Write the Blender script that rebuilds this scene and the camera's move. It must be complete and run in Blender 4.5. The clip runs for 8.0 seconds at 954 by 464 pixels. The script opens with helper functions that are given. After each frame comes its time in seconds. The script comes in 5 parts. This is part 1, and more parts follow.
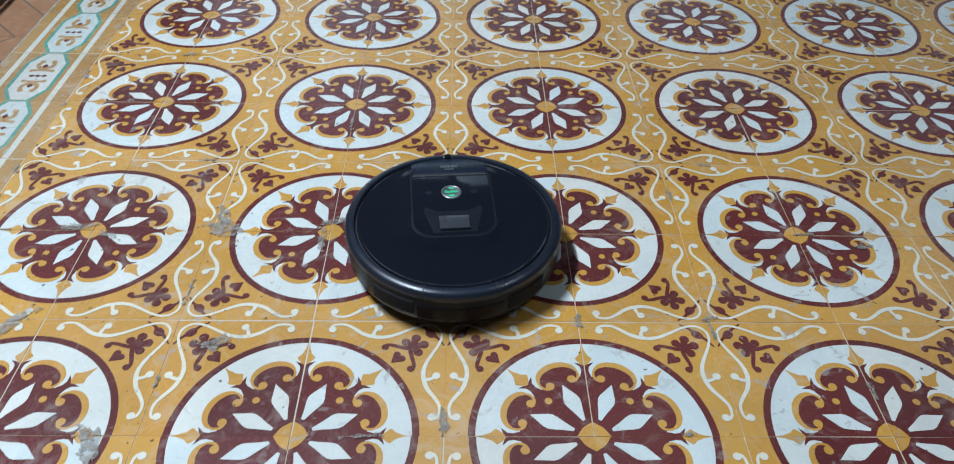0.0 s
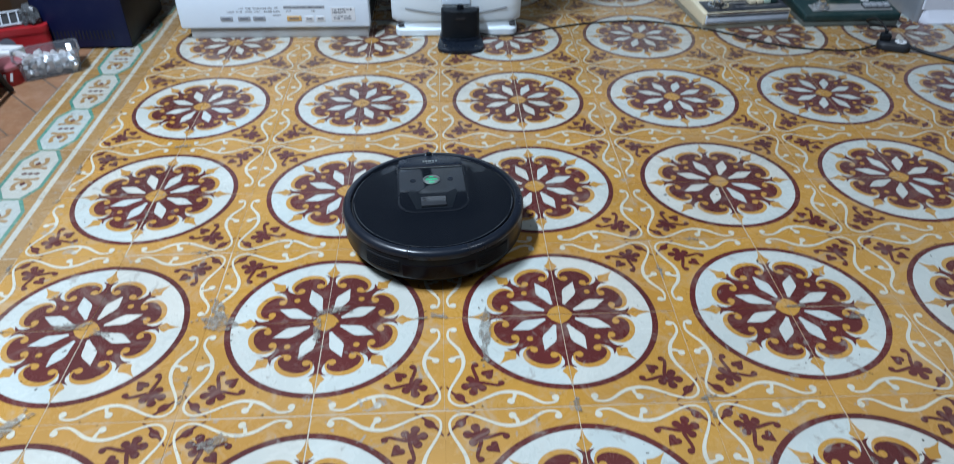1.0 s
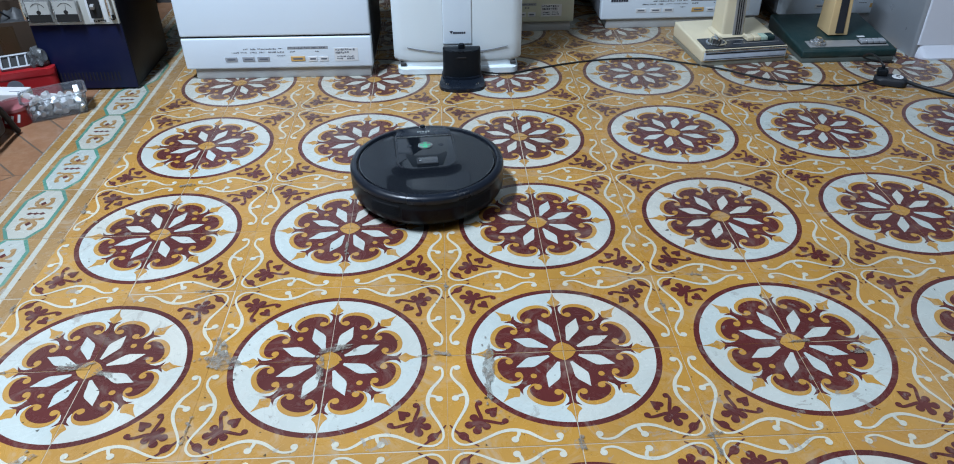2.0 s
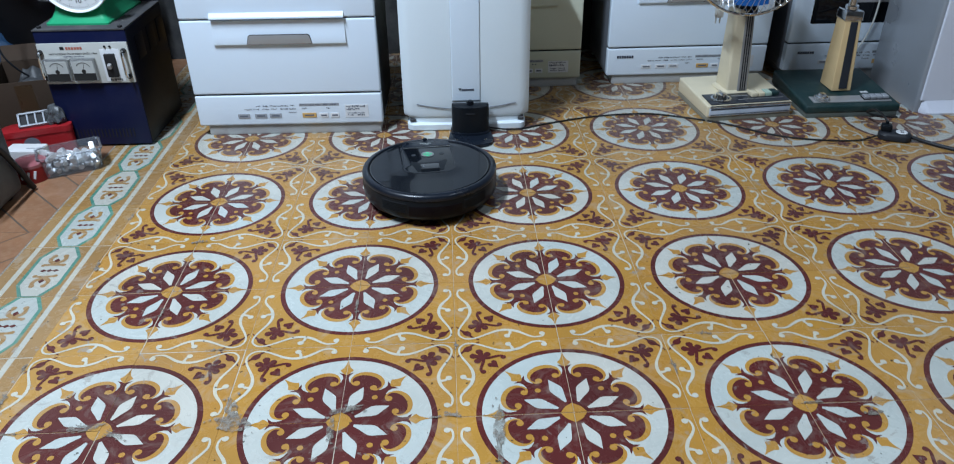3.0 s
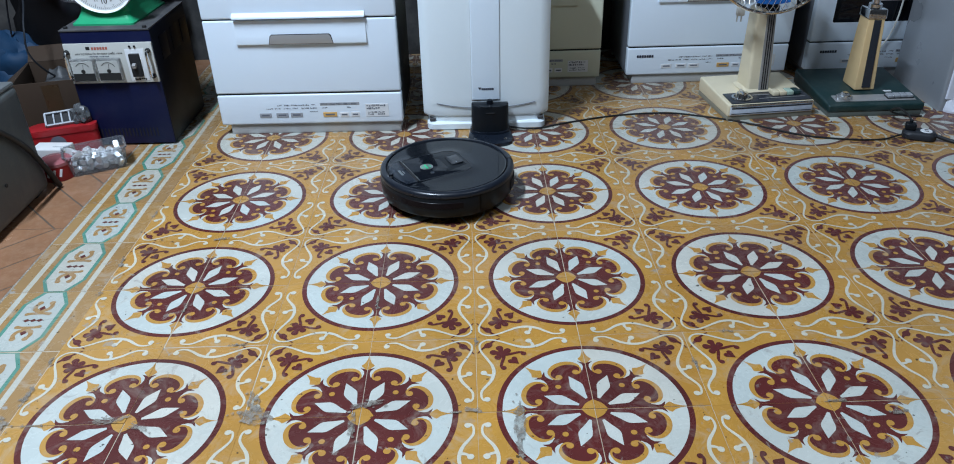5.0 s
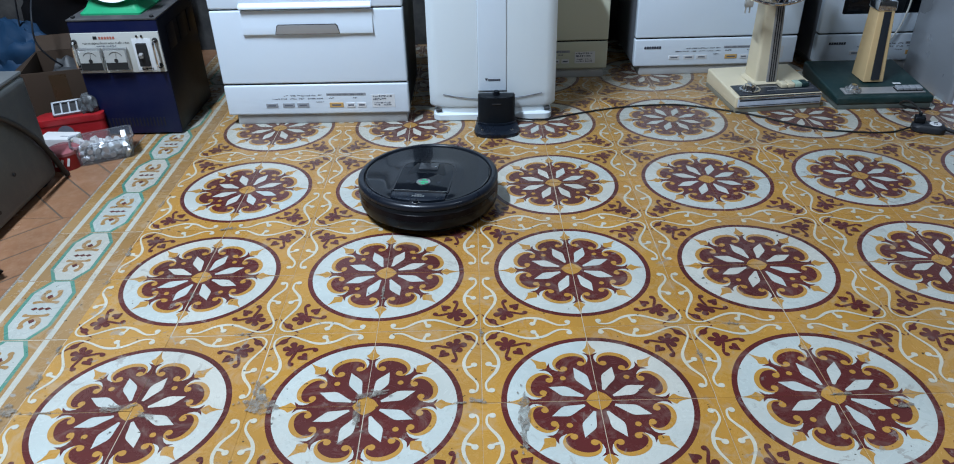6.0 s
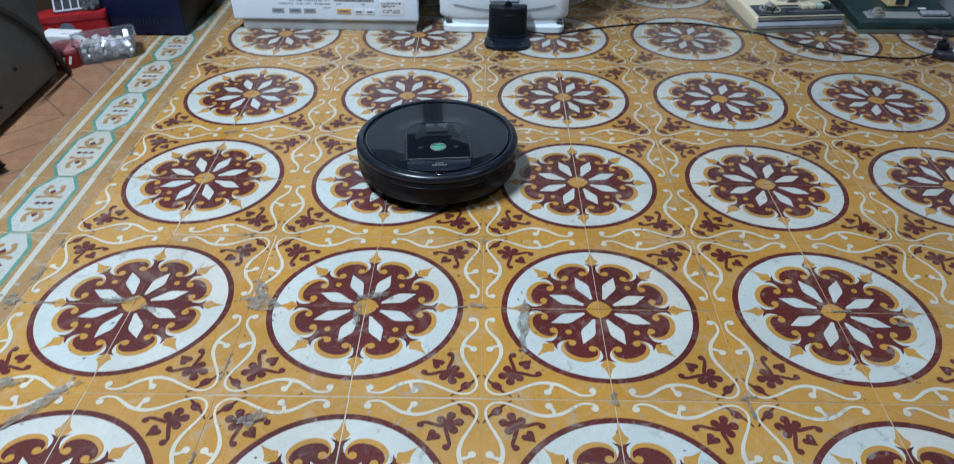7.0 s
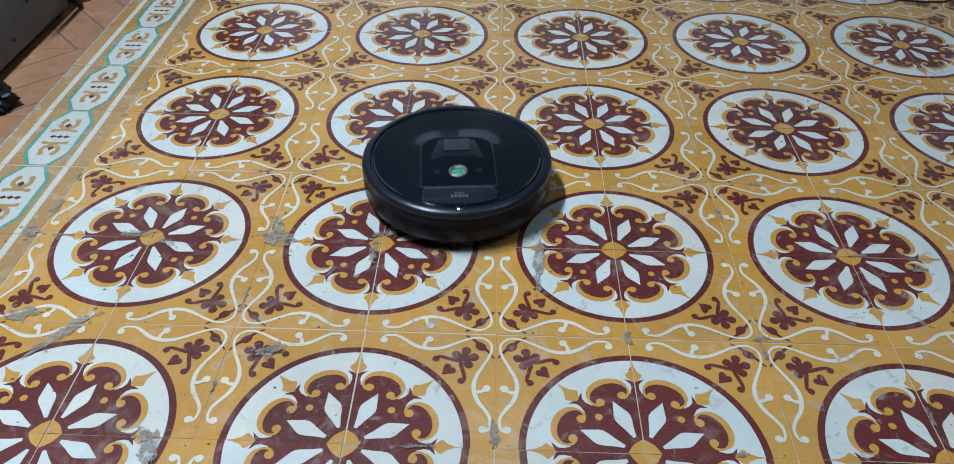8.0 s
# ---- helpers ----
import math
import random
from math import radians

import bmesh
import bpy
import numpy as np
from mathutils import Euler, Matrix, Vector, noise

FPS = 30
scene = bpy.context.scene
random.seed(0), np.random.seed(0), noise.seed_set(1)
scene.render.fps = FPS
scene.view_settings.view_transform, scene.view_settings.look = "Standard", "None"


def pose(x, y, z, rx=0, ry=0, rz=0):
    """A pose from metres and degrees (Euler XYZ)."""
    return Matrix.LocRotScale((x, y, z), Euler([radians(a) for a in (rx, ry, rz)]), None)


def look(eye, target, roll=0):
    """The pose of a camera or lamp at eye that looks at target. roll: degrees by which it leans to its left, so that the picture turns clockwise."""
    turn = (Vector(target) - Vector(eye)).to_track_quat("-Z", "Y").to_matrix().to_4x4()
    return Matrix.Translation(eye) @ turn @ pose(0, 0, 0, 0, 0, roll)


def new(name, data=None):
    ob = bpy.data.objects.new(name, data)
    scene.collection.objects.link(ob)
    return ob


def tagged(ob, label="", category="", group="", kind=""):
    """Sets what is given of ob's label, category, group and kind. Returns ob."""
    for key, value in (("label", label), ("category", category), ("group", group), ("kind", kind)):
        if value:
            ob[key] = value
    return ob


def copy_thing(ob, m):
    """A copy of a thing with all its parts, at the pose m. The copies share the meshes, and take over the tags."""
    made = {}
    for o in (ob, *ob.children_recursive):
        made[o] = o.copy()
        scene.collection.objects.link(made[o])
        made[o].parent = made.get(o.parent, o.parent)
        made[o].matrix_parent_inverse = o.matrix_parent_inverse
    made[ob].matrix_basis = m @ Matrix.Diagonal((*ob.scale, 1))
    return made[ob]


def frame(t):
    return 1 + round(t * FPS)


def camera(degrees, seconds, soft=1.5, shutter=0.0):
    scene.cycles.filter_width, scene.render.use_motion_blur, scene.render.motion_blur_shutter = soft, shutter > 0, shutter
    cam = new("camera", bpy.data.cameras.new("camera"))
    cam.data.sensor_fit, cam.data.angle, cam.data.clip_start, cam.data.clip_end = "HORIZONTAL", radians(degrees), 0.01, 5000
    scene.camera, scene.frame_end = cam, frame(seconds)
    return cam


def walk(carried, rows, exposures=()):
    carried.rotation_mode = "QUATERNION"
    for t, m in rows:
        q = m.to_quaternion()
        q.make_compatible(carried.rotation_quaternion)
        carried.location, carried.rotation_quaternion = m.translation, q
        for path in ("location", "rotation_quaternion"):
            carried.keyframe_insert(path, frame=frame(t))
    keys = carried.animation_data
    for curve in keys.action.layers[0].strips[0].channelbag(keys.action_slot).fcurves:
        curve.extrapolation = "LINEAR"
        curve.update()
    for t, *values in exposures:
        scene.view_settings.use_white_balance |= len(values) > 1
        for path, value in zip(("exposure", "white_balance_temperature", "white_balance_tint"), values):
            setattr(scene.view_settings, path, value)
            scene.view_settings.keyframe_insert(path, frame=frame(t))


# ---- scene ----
cam = camera(64.6, 8.0, soft=0.95, shutter=0.5)
PATH = [
    (0, (0.22, -0.959, 0.865), (0.265, 0.528, -0.472), 1.6),
    (0.2, (0.2196, -0.9574, 0.8681), (0.2798, 0.5436, -0.4547), 1.53),
    (0.5, (0.219, -0.955, 0.876), (0.288, 0.567, -0.42), 1.2),
    (0.8, (0.216, -0.9484, 0.8886), (0.2865, 0.6168, -0.3661), 0.19),
    (1, (0.214, -0.944, 0.898), (0.288, 0.65, -0.308), 0),
    (1.2, (0.214, -0.943, 0.902), (0.288, 0.679, -0.265), -0.1),
    (2.3, (0.213, -0.946, 0.904), (0.283, 0.703, -0.226), -0.6),
    (2.5, (0.21, -0.942, 0.912), (0.282, 0.712, -0.21), -0.6),
    (2.7, (0.2084, -0.9408, 0.9191), (0.2785, 0.7368, -0.1545), -0.93),
    (3, (0.206, -0.939, 0.931), (0.265, 0.774, -0.099), -0.8),
    (3.2, (0.2048, -0.9402, 0.9326), (0.2538, 0.78, -0.0827), -0.72),
    (3.5, (0.203, -0.942, 0.933), (0.243, 0.789, -0.068), -0.9),
    (3.7, (0.2034, -0.944, 0.9311), (0.2343, 0.787, -0.0624), -1.14),
    (4, (0.204, -0.947, 0.927), (0.228, 0.784, -0.073), -1.4),
    (4.2, (0.204, -0.9466, 0.9261), (0.2249, 0.7796, -0.0857), -1.54),
    (4.5, (0.204, -0.946, 0.927), (0.221, 0.773, -0.095), -1.7),
    (4.7, (0.2, -0.947, 0.923), (0.217, 0.772, -0.1), -1.5),
    (5.8, (0.198, -0.948, 0.922), (0.205, 0.765, -0.111), -1.4),
    (6, (0.2, -0.948, 0.922), (0.197, 0.759, -0.12), -1.4),
    (6.2, (0.2, -0.9512, 0.9173), (0.1888, 0.735, -0.123), -1.15),
    (6.5, (0.2, -0.956, 0.895), (0.187, 0.699, -0.228), -0.2),
    (6.7, (0.2004, -0.9576, 0.888), (0.1898, 0.6762, -0.2685), 0.13),
    (7, (0.201, -0.96, 0.88), (0.183, 0.642, -0.316), 0.3),
    (7.2, (0.1978, -0.9624, 0.872), (0.1646, 0.6124, -0.3571), 0.28),
    (7.5, (0.193, -0.966, 0.864), (0.155, 0.568, -0.419), 0.8),
    (7.7, (0.191, -0.9672, 0.8665), (0.1532, 0.5588, -0.4405), 0.78),
    (8, (0.188, -0.969, 0.869), (0.151, 0.545, -0.437), 0.7),
]
walk(cam, [(t, look(eye, target, roll)) for t, eye, target, roll in PATH],
     exposures=[(0.0, 0.09), (0.5, 0.09), (1.0, 0.10), (1.2, 0.09), (2.3, 0.03), (3.0, -0.08), (4.5, -0.06), (6.0, -0.07), (8.0, -0.10)])

# ---- light ----
world = bpy.data.worlds.new("room_world")
scene.world = world
world.use_nodes = True
world.node_tree.nodes["Background"].inputs[0].default_value = (0.55, 0.62, 0.72, 1)
world.node_tree.nodes["Background"].inputs[1].default_value = 0.05
scene.view_settings.exposure = 0.0


def tube_lamp(at, size, power, color=(0.68, 0.82, 1.0), turn=0.0):
    data = bpy.data.lights.new("tube_light", "AREA")
    data.shape, data.size, data.size_y = "RECTANGLE", size[0], size[1]
    data.energy, data.color = power, color
    ob = new("tube_light", data)
    ob.matrix_world = pose(*at, 0, 0, turn)
    return ob


LAMPS = [(-0.93, -0.20, 3.20, 90), (1.90, -0.40, 3.20, 90)]
POWERS = [195, 17]
for (lx, ly, lz, turn), power in zip(LAMPS, POWERS):
    tube_lamp((lx, ly, lz - 0.075), (1.2, 0.1), power, turn=turn)


# ---- materials ----
def tint(c, k):
    return (*[min(1.0, v * k) for v in c], 1)


class Nodes:
    def __init__(self, name):
        self.mat = bpy.data.materials.new(name)
        self.mat.use_nodes = True
        self.t = self.mat.node_tree
        self.bsdf = self.t.nodes["Principled BSDF"]

    def add(self, kind, **props):
        n = self.t.nodes.new(kind)
        for k, v in props.items():
            if k == "operation":
                n.operation = v
            elif k == "data_type":
                n.data_type = v
            elif k == "blend_type":
                n.blend_type = v
        return n

    def link(self, a, b):
        self.t.links.new(a, b)

    def noise(self, coord, scale, detail=4.0, rough=0.55, distort=0.0):
        n = self.add("ShaderNodeTexNoise")
        n.inputs["Scale"].default_value = scale
        n.inputs["Detail"].default_value = detail
        n.inputs["Roughness"].default_value = rough
        n.inputs["Distortion"].default_value = distort
        self.link(coord, n.inputs["Vector"])
        return n.outputs["Fac"]

    def span(self, value, a, b, c, d):
        n = self.add("ShaderNodeMapRange")
        n.inputs[1].default_value, n.inputs[2].default_value = a, b
        n.inputs[3].default_value, n.inputs[4].default_value = c, d
        self.link(value, n.inputs[0])
        return n.outputs[0]

    def mul(self, a, b):
        n = self.add("ShaderNodeMath", operation="MULTIPLY")
        self.link(a, n.inputs[0])
        if isinstance(b, float):
            n.inputs[1].default_value = b
        else:
            self.link(b, n.inputs[1])
        return n.outputs[0]

    def mix(self, fac, a, b, blend="MIX"):
        n = self.add("ShaderNodeMix", data_type="RGBA", blend_type=blend)
        if isinstance(fac, float):
            n.inputs[0].default_value = fac
        else:
            self.link(fac, n.inputs[0])
        for sock, v in ((n.inputs[6], a), (n.inputs[7], b)):
            if isinstance(v, tuple):
                sock.default_value = v if len(v) == 4 else (*v, 1)
            else:
                self.link(v, sock)
        return n.outputs[2]

    def bump(self, height, strength, distance=0.001):
        n = self.add("ShaderNodeBump")
        n.inputs["Strength"].default_value = strength
        n.inputs["Distance"].default_value = distance
        self.link(height, n.inputs["Height"])
        self.link(n.outputs[0], self.bsdf.inputs["Normal"])


def surface(name, col, rough=0.45, metal=0.0, var=0.10, scale=5.0, fine=120.0, bump=0.08, rvar=0.08, coat=0.0,
            spec=0.5, dust=0.0, dustcol=(0.32, 0.30, 0.27), glass=0.0, alpha=1.0, ior=1.45):
    """A painted, plastic or metal surface with broad and fine variation, and some dust."""
    n = Nodes(name)
    co = n.add("ShaderNodeTexCoord").outputs["Object"]
    broad, grain = n.noise(co, scale, 5), n.noise(co, fine, 3)
    c = n.mix(broad, tint(col, 1 - var), tint(col, 1 + var))
    c = n.mix(n.mul(grain, 0.6 * var), c, tint(col, 0.6))
    if dust:
        d = n.mul(n.span(n.noise(co, scale * 3, 8, 0.7), 0.45, 0.75, 0.0, 1.0), dust)
        c = n.mix(d, c, dustcol)
    n.link(c, n.bsdf.inputs["Base Color"])
    n.link(n.span(broad, 0.25, 0.75, max(0.02, rough - rvar), min(1.0, rough + rvar)), n.bsdf.inputs["Roughness"])
    n.bsdf.inputs["Metallic"].default_value = metal
    n.bsdf.inputs["Specular IOR Level"].default_value = spec
    n.bsdf.inputs["Coat Weight"].default_value = coat
    n.bsdf.inputs["Transmission Weight"].default_value = glass
    n.bsdf.inputs["IOR"].default_value = ior
    n.bsdf.inputs["Alpha"].default_value = alpha
    if bump:
        n.bump(grain, bump, 0.0006)
    return n.mat


def glow(name, col, power):
    n = Nodes(name)
    n.bsdf.inputs["Base Color"].default_value = tint(col, 0.5)
    n.bsdf.inputs["Emission Color"].default_value = (*col, 1)
    n.bsdf.inputs["Emission Strength"].default_value = power
    return n.mat


def cement_tile(name, col, alt, rough=0.24, wear=1.0, dirt=1.0, dusty=0.16):
    """Pigment of a pressed cement tile: each tile fades towards alt by its own amount; scuffs, grey wear and dirt specks."""
    n = Nodes(name)
    info = n.add("ShaderNodeObjectInfo")
    pos = n.add("ShaderNodeNewGeometry").outputs["Position"]
    rnd = info.outputs["Random"]
    cloud = n.noise(pos, 7.0, 6, 0.6, 0.4)
    grain = n.noise(pos, 420.0, 3)
    c = n.mix(rnd, tint(col, 1), tint(alt, 1))
    c = n.mix(n.span(cloud, 0.3, 0.7, 0.0, 1.0), n.mix(1.0, c, (0.80, 0.82, 0.83, 1), "MULTIPLY"), c)
    c = n.mix(n.mul(grain, 0.10), c, (0.10, 0.075, 0.05, 1))
    scuff = n.noise(pos, 16.0, 10, 0.72, 1.2)
    c = n.mix(n.mul(n.span(scuff, 0.54, 0.66, 0.0, 1.0), 0.32 * wear), c, (0.42, 0.38, 0.31, 1))
    chip = n.noise(pos, 34.0, 8, 0.68, 0.6)
    zone = n.span(n.noise(pos, 1.9, 3), 0.44, 0.62, 0.0, 1.0)
    c = n.mix(n.mul(n.mul(n.span(chip, 0.595, 0.625, 0.0, 1.0), zone), 0.80 * wear), c, (0.27, 0.25, 0.22, 1))
    haze = n.span(n.noise(pos, 1.4, 5, 0.6, 0.8), 0.42, 0.68, 0.3 * dusty, 1.3 * dusty)
    c = n.mix(haze, c, (0.46, 0.43, 0.38, 1))
    # an uneven brown mix grows stronger towards the back of the room
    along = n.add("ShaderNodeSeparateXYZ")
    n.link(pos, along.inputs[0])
    back_tint = n.mul(n.span(along.outputs[1], 0.75, 1.6, 0.0, 0.42), n.span(n.noise(pos, 5.0, 7, 0.65, 0.6), 0.3, 0.65, 0.45, 1.0))
    c = n.mix(back_tint, c, (0.27, 0.225, 0.165, 1))
    speck = n.noise(pos, 75.0, 2, 0.5)
    c = n.mix(n.mul(n.span(speck, 0.715, 0.735, 0.0, 1.0), 0.85 * dirt), c, (0.035, 0.028, 0.02, 1))
    n.link(c, n.bsdf.inputs["Base Color"])
    n.link(n.span(scuff, 0.3, 0.7, rough - 0.06, rough + 0.12), n.bsdf.inputs["Roughness"])
    n.bsdf.inputs["Specular IOR Level"].default_value = 0.36
    n.bump(n.mix(0.35, n.noise(pos, 30.0, 4), grain), 0.10, 0.0012)
    return n.mat


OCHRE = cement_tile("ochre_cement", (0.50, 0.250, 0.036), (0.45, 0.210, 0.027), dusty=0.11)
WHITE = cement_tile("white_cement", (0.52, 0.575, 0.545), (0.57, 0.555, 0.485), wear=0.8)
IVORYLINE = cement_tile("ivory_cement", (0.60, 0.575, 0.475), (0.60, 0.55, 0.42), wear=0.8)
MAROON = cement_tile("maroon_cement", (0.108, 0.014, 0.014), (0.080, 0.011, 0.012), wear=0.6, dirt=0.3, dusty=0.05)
TEAL = cement_tile("teal_cement", (0.030, 0.23, 0.165), (0.025, 0.19, 0.14))
EDGEOCHRE = cement_tile("worn_border_ochre", (0.34, 0.170, 0.030), (0.29, 0.140, 0.024), wear=1.3, dirt=1.2, dusty=0.18)
EDGEWHITE = cement_tile("worn_border_white", (0.43, 0.47, 0.44), (0.46, 0.45, 0.39), wear=1.0)
EDGELINE = cement_tile("worn_border_ivory", (0.50, 0.49, 0.42), (0.48, 0.45, 0.36), wear=1.0)
GROUT = surface("grout_cement", (0.44, 0.39, 0.31), 0.9, var=0.3, scale=12, bump=0.5)


def ragged(name, col):
    """Dried cement that has partly flaked away."""
    n = Nodes(name)
    pos = n.add("ShaderNodeNewGeometry").outputs["Position"]
    coarse, grain = n.noise(pos, 60.0, 8, 0.7, 0.6), n.noise(pos, 300.0, 4)
    c = n.mix(n.span(coarse, 0.3, 0.7, 0.0, 1.0), tint(col, 0.62), tint(col, 1.25))
    n.link(n.mix(n.mul(grain, 0.4), c, tint(col, 0.4)), n.bsdf.inputs["Base Color"])
    n.link(n.span(n.noise(pos, 95.0, 8, 0.75, 0.5), 0.38, 0.60, 0.05, 0.92), n.bsdf.inputs["Alpha"])
    n.bsdf.inputs["Roughness"].default_value = 0.8
    n.bump(grain, 0.5, 0.001)
    return n.mat


SMEAR = ragged("dried_cement", (0.27, 0.24, 0.20))
TERRA = surface("terracotta_glaze", (0.26, 0.130, 0.070), 0.22, var=0.30, scale=9, fine=60, bump=0.08, dust=0.30, dustcol=(0.42, 0.29, 0.20))
# near black: shade behind the appliances is in the colour, and fill light drops
DARKPLASTER = surface("darkened_wall_plaster", (0.030, 0.031, 0.033), 0.85, var=0.12, scale=2, bump=0.3, dust=0.2)
CEIL = surface("ceiling_paint", (0.40, 0.40, 0.40), 0.9, var=0.06, scale=1.5, bump=0.2)
ENAMEL = surface("white_enamel", (0.75, 0.86, 0.97), 0.22, var=0.03, scale=3, bump=0.03, coat=0.2)
IVORY = surface("ivory_enamel", (0.58, 0.60, 0.48), 0.32, var=0.04, scale=3, bump=0.03, coat=0.2)
# white dishwasher flanks away from the lamp: their shade is in these two colours
DARKSHADESIDE = surface("black_shaded_enamel", (0.012, 0.012, 0.014), 0.5, var=0.2)
GREYSHADESIDE = surface("grey_shaded_enamel", (0.15, 0.16, 0.18), 0.45, var=0.1)
COOLWHITE = surface("cool_white_plastic", (0.72, 0.81, 0.90), 0.33, var=0.03, scale=3, bump=0.04)
PURIFIER = surface("purifier_plastic", (0.74, 0.83, 0.88), 0.38, var=0.03, scale=3, bump=0.05)
PURIFIER_STRIP = surface("purifier_strip_plastic", (0.73, 0.84, 0.94), 0.36, var=0.03, scale=3, bump=0.02)
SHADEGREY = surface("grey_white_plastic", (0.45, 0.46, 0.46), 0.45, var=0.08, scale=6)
GAP = surface("black_gap_rubber", (0.012, 0.012, 0.014), 0.7, var=0.2)
SILVER = surface("silver_plastic", (0.40, 0.40, 0.40), 0.33, metal=0.35, var=0.08)
KEYGREY = surface("grey_key_plastic", (0.33, 0.35, 0.38), 0.5, var=0.06)
KEYORANGE = surface("orange_key_plastic", (0.62, 0.38, 0.13), 0.5, var=0.06)
KEYWHITE = surface("white_key_plastic", (0.72, 0.74, 0.76), 0.45, var=0.04)
PRINT = surface("grey_print", (0.13, 0.145, 0.18), 0.6, var=0.1)
PRINTDARK = surface("dark_print", (0.03, 0.035, 0.06), 0.6, var=0.1)
PRINTRED = surface("red_print", (0.45, 0.12, 0.08), 0.6, var=0.1)
PRINTBLACK = surface("black_print", (0.02, 0.02, 0.02), 0.6, var=0.1)
BLACKGLASS = surface("black_gloss_plastic", (0.0045, 0.0062, 0.0095), 0.07, var=0.1, scale=8, bump=0.0, rvar=0.03, spec=0.38)
BLACKLID = surface("lacquered_black_plastic", (0.0045, 0.0062, 0.0095), 0.24, var=0.1, scale=8, bump=0.0, rvar=0.04, spec=0.14, coat=0.38)
LIDEDGE = surface("polished_lid_edge", (0.006, 0.008, 0.012), 0.10, var=0.1, scale=8, bump=0.0, rvar=0.02, spec=0.9)
RIM = surface("satin_rim_plastic", (0.008, 0.011, 0.018), 0.30, var=0.12, scale=14, bump=0.03, spec=0.55)
HALO = surface("semi_gloss_black_plastic", (0.009, 0.011, 0.015), 0.26, var=0.1, scale=14, bump=0.03, spec=0.5)
SATIN = surface("blue_black_satin_plastic", (0.008, 0.012, 0.020), 0.27, var=0.15, scale=14, bump=0.04, spec=0.46)
BLACK = surface("black_moulded_plastic", (0.009, 0.0115, 0.015), 0.34, var=0.15, scale=14, bump=0.05, spec=0.16)
SMOKE = surface("smoked_infrared_plastic", (0.008, 0.006, 0.008), 0.26, var=0.1, spec=0.11)
LENSGREY = surface("camera_window_plastic", (0.032, 0.035, 0.040), 0.16, var=0.1, bump=0)
RUBBER = surface("black_rubber", (0.018, 0.018, 0.018), 0.75, var=0.2, bump=0.3)
CHROME = surface("chrome", (0.72, 0.73, 0.74), 0.12, metal=1.0, var=0.05, bump=0.0)
BRUSHED = surface("brushed_aluminium", (0.55, 0.57, 0.56), 0.30, metal=1.0, var=0.1, fine=300)
ZINC = surface("zinc_plated_steel", (0.84, 0.86, 0.88), 0.36, metal=0.65, var=0.2, scale=40)
GREENGLOW = glow("green_led_print", (0.02, 0.75, 0.36), 0.55)
NAVY = surface("navy_enamel", (0.0036, 0.0075, 0.042), 0.42, var=0.14, scale=6, bump=0.08, dust=0.12, dustcol=(0.05, 0.05, 0.08), spec=0.35)
NAVYTOP = surface("dusty_dark_steel", (0.06, 0.06, 0.065), 0.6, var=0.25, scale=9, dust=0.4, dustcol=(0.17, 0.16, 0.14))
INSTR = surface("instrument_plate", (0.54, 0.55, 0.52), 0.4, var=0.06, scale=8)
METERFACE = surface("meter_face", (0.46, 0.47, 0.45), 0.4, var=0.08, scale=20)
SCALEGREEN = surface("green_hammer_paint", (0.02, 0.34, 0.155), 0.33, var=0.10, scale=10, bump=0.08)
DIALWHITE = surface("dial_enamel", (0.76, 0.78, 0.78), 0.3, var=0.04)
CREAM = surface("cream_plastic", (0.74, 0.65, 0.46), 0.36, var=0.07, scale=7, bump=0.05, dust=0.08)
SKIRT = surface("khaki_plastic_skirt", (0.26, 0.25, 0.20), 0.5, var=0.1)
BLUEPLATE = surface("dark_control_plate", (0.03, 0.035, 0.045), 0.25, var=0.2)
# no metal: the bluish reflection of the chrome band is its base colour
BLUESHINE = surface("scratched_blue_shine", (0.55, 0.63, 0.74), 0.28, metal=0.0, var=0.3, scale=30)
PALEGREEN = surface("pale_green_plastic", (0.42, 0.55, 0.45), 0.4, var=0.06)
BOTTLE_GREEN = surface("dark_teal_plastic", (0.010, 0.036, 0.037), 0.38, var=0.12, scale=9, dust=0.1)
GREENSKIRT = surface("grey_green_skirt", (0.11, 0.13, 0.12), 0.5, var=0.1)
FRUITWOOD = surface("yellow_wood_veneer", (0.72, 0.52, 0.27), 0.4, var=0.12, scale=14, fine=180)
GREYBODY = surface("brushed_grey_side", (0.34, 0.37, 0.41), 0.32, metal=0.25, var=0.16, scale=4, dust=0.15)
PALEBODY = surface("pale_grey_plastic", (0.76, 0.80, 0.90), 0.42, var=0.05, scale=4)
CLEAR = surface("clear_plastic", (0.86, 0.88, 0.90), 0.18, var=0.03, glass=0.85, bump=0.05, ior=1.2)
DULLWRAP = surface("dull_clear_wrap", (0.20, 0.21, 0.22), 0.25, var=0.3, scale=40, glass=0.6, bump=0.3, ior=1.2)
# navy of the stabiliser with the shade of its unlit sides put in
SHADEDNAVY = surface("shaded_navy_enamel", (0.005, 0.0065, 0.013), 0.45, var=0.2, scale=6, bump=0.08, dust=0.12, dustcol=(0.02, 0.02, 0.025), spec=0.25)
DIRTYJOINT = surface("dirty_joint", (0.10, 0.070, 0.048), 0.9, var=0.4, scale=14, bump=0.4)
FROST = surface("frosted_plastic", (0.76, 0.80, 0.84), 0.20, var=0.05, glass=0.91, bump=0.1, ior=1.06)
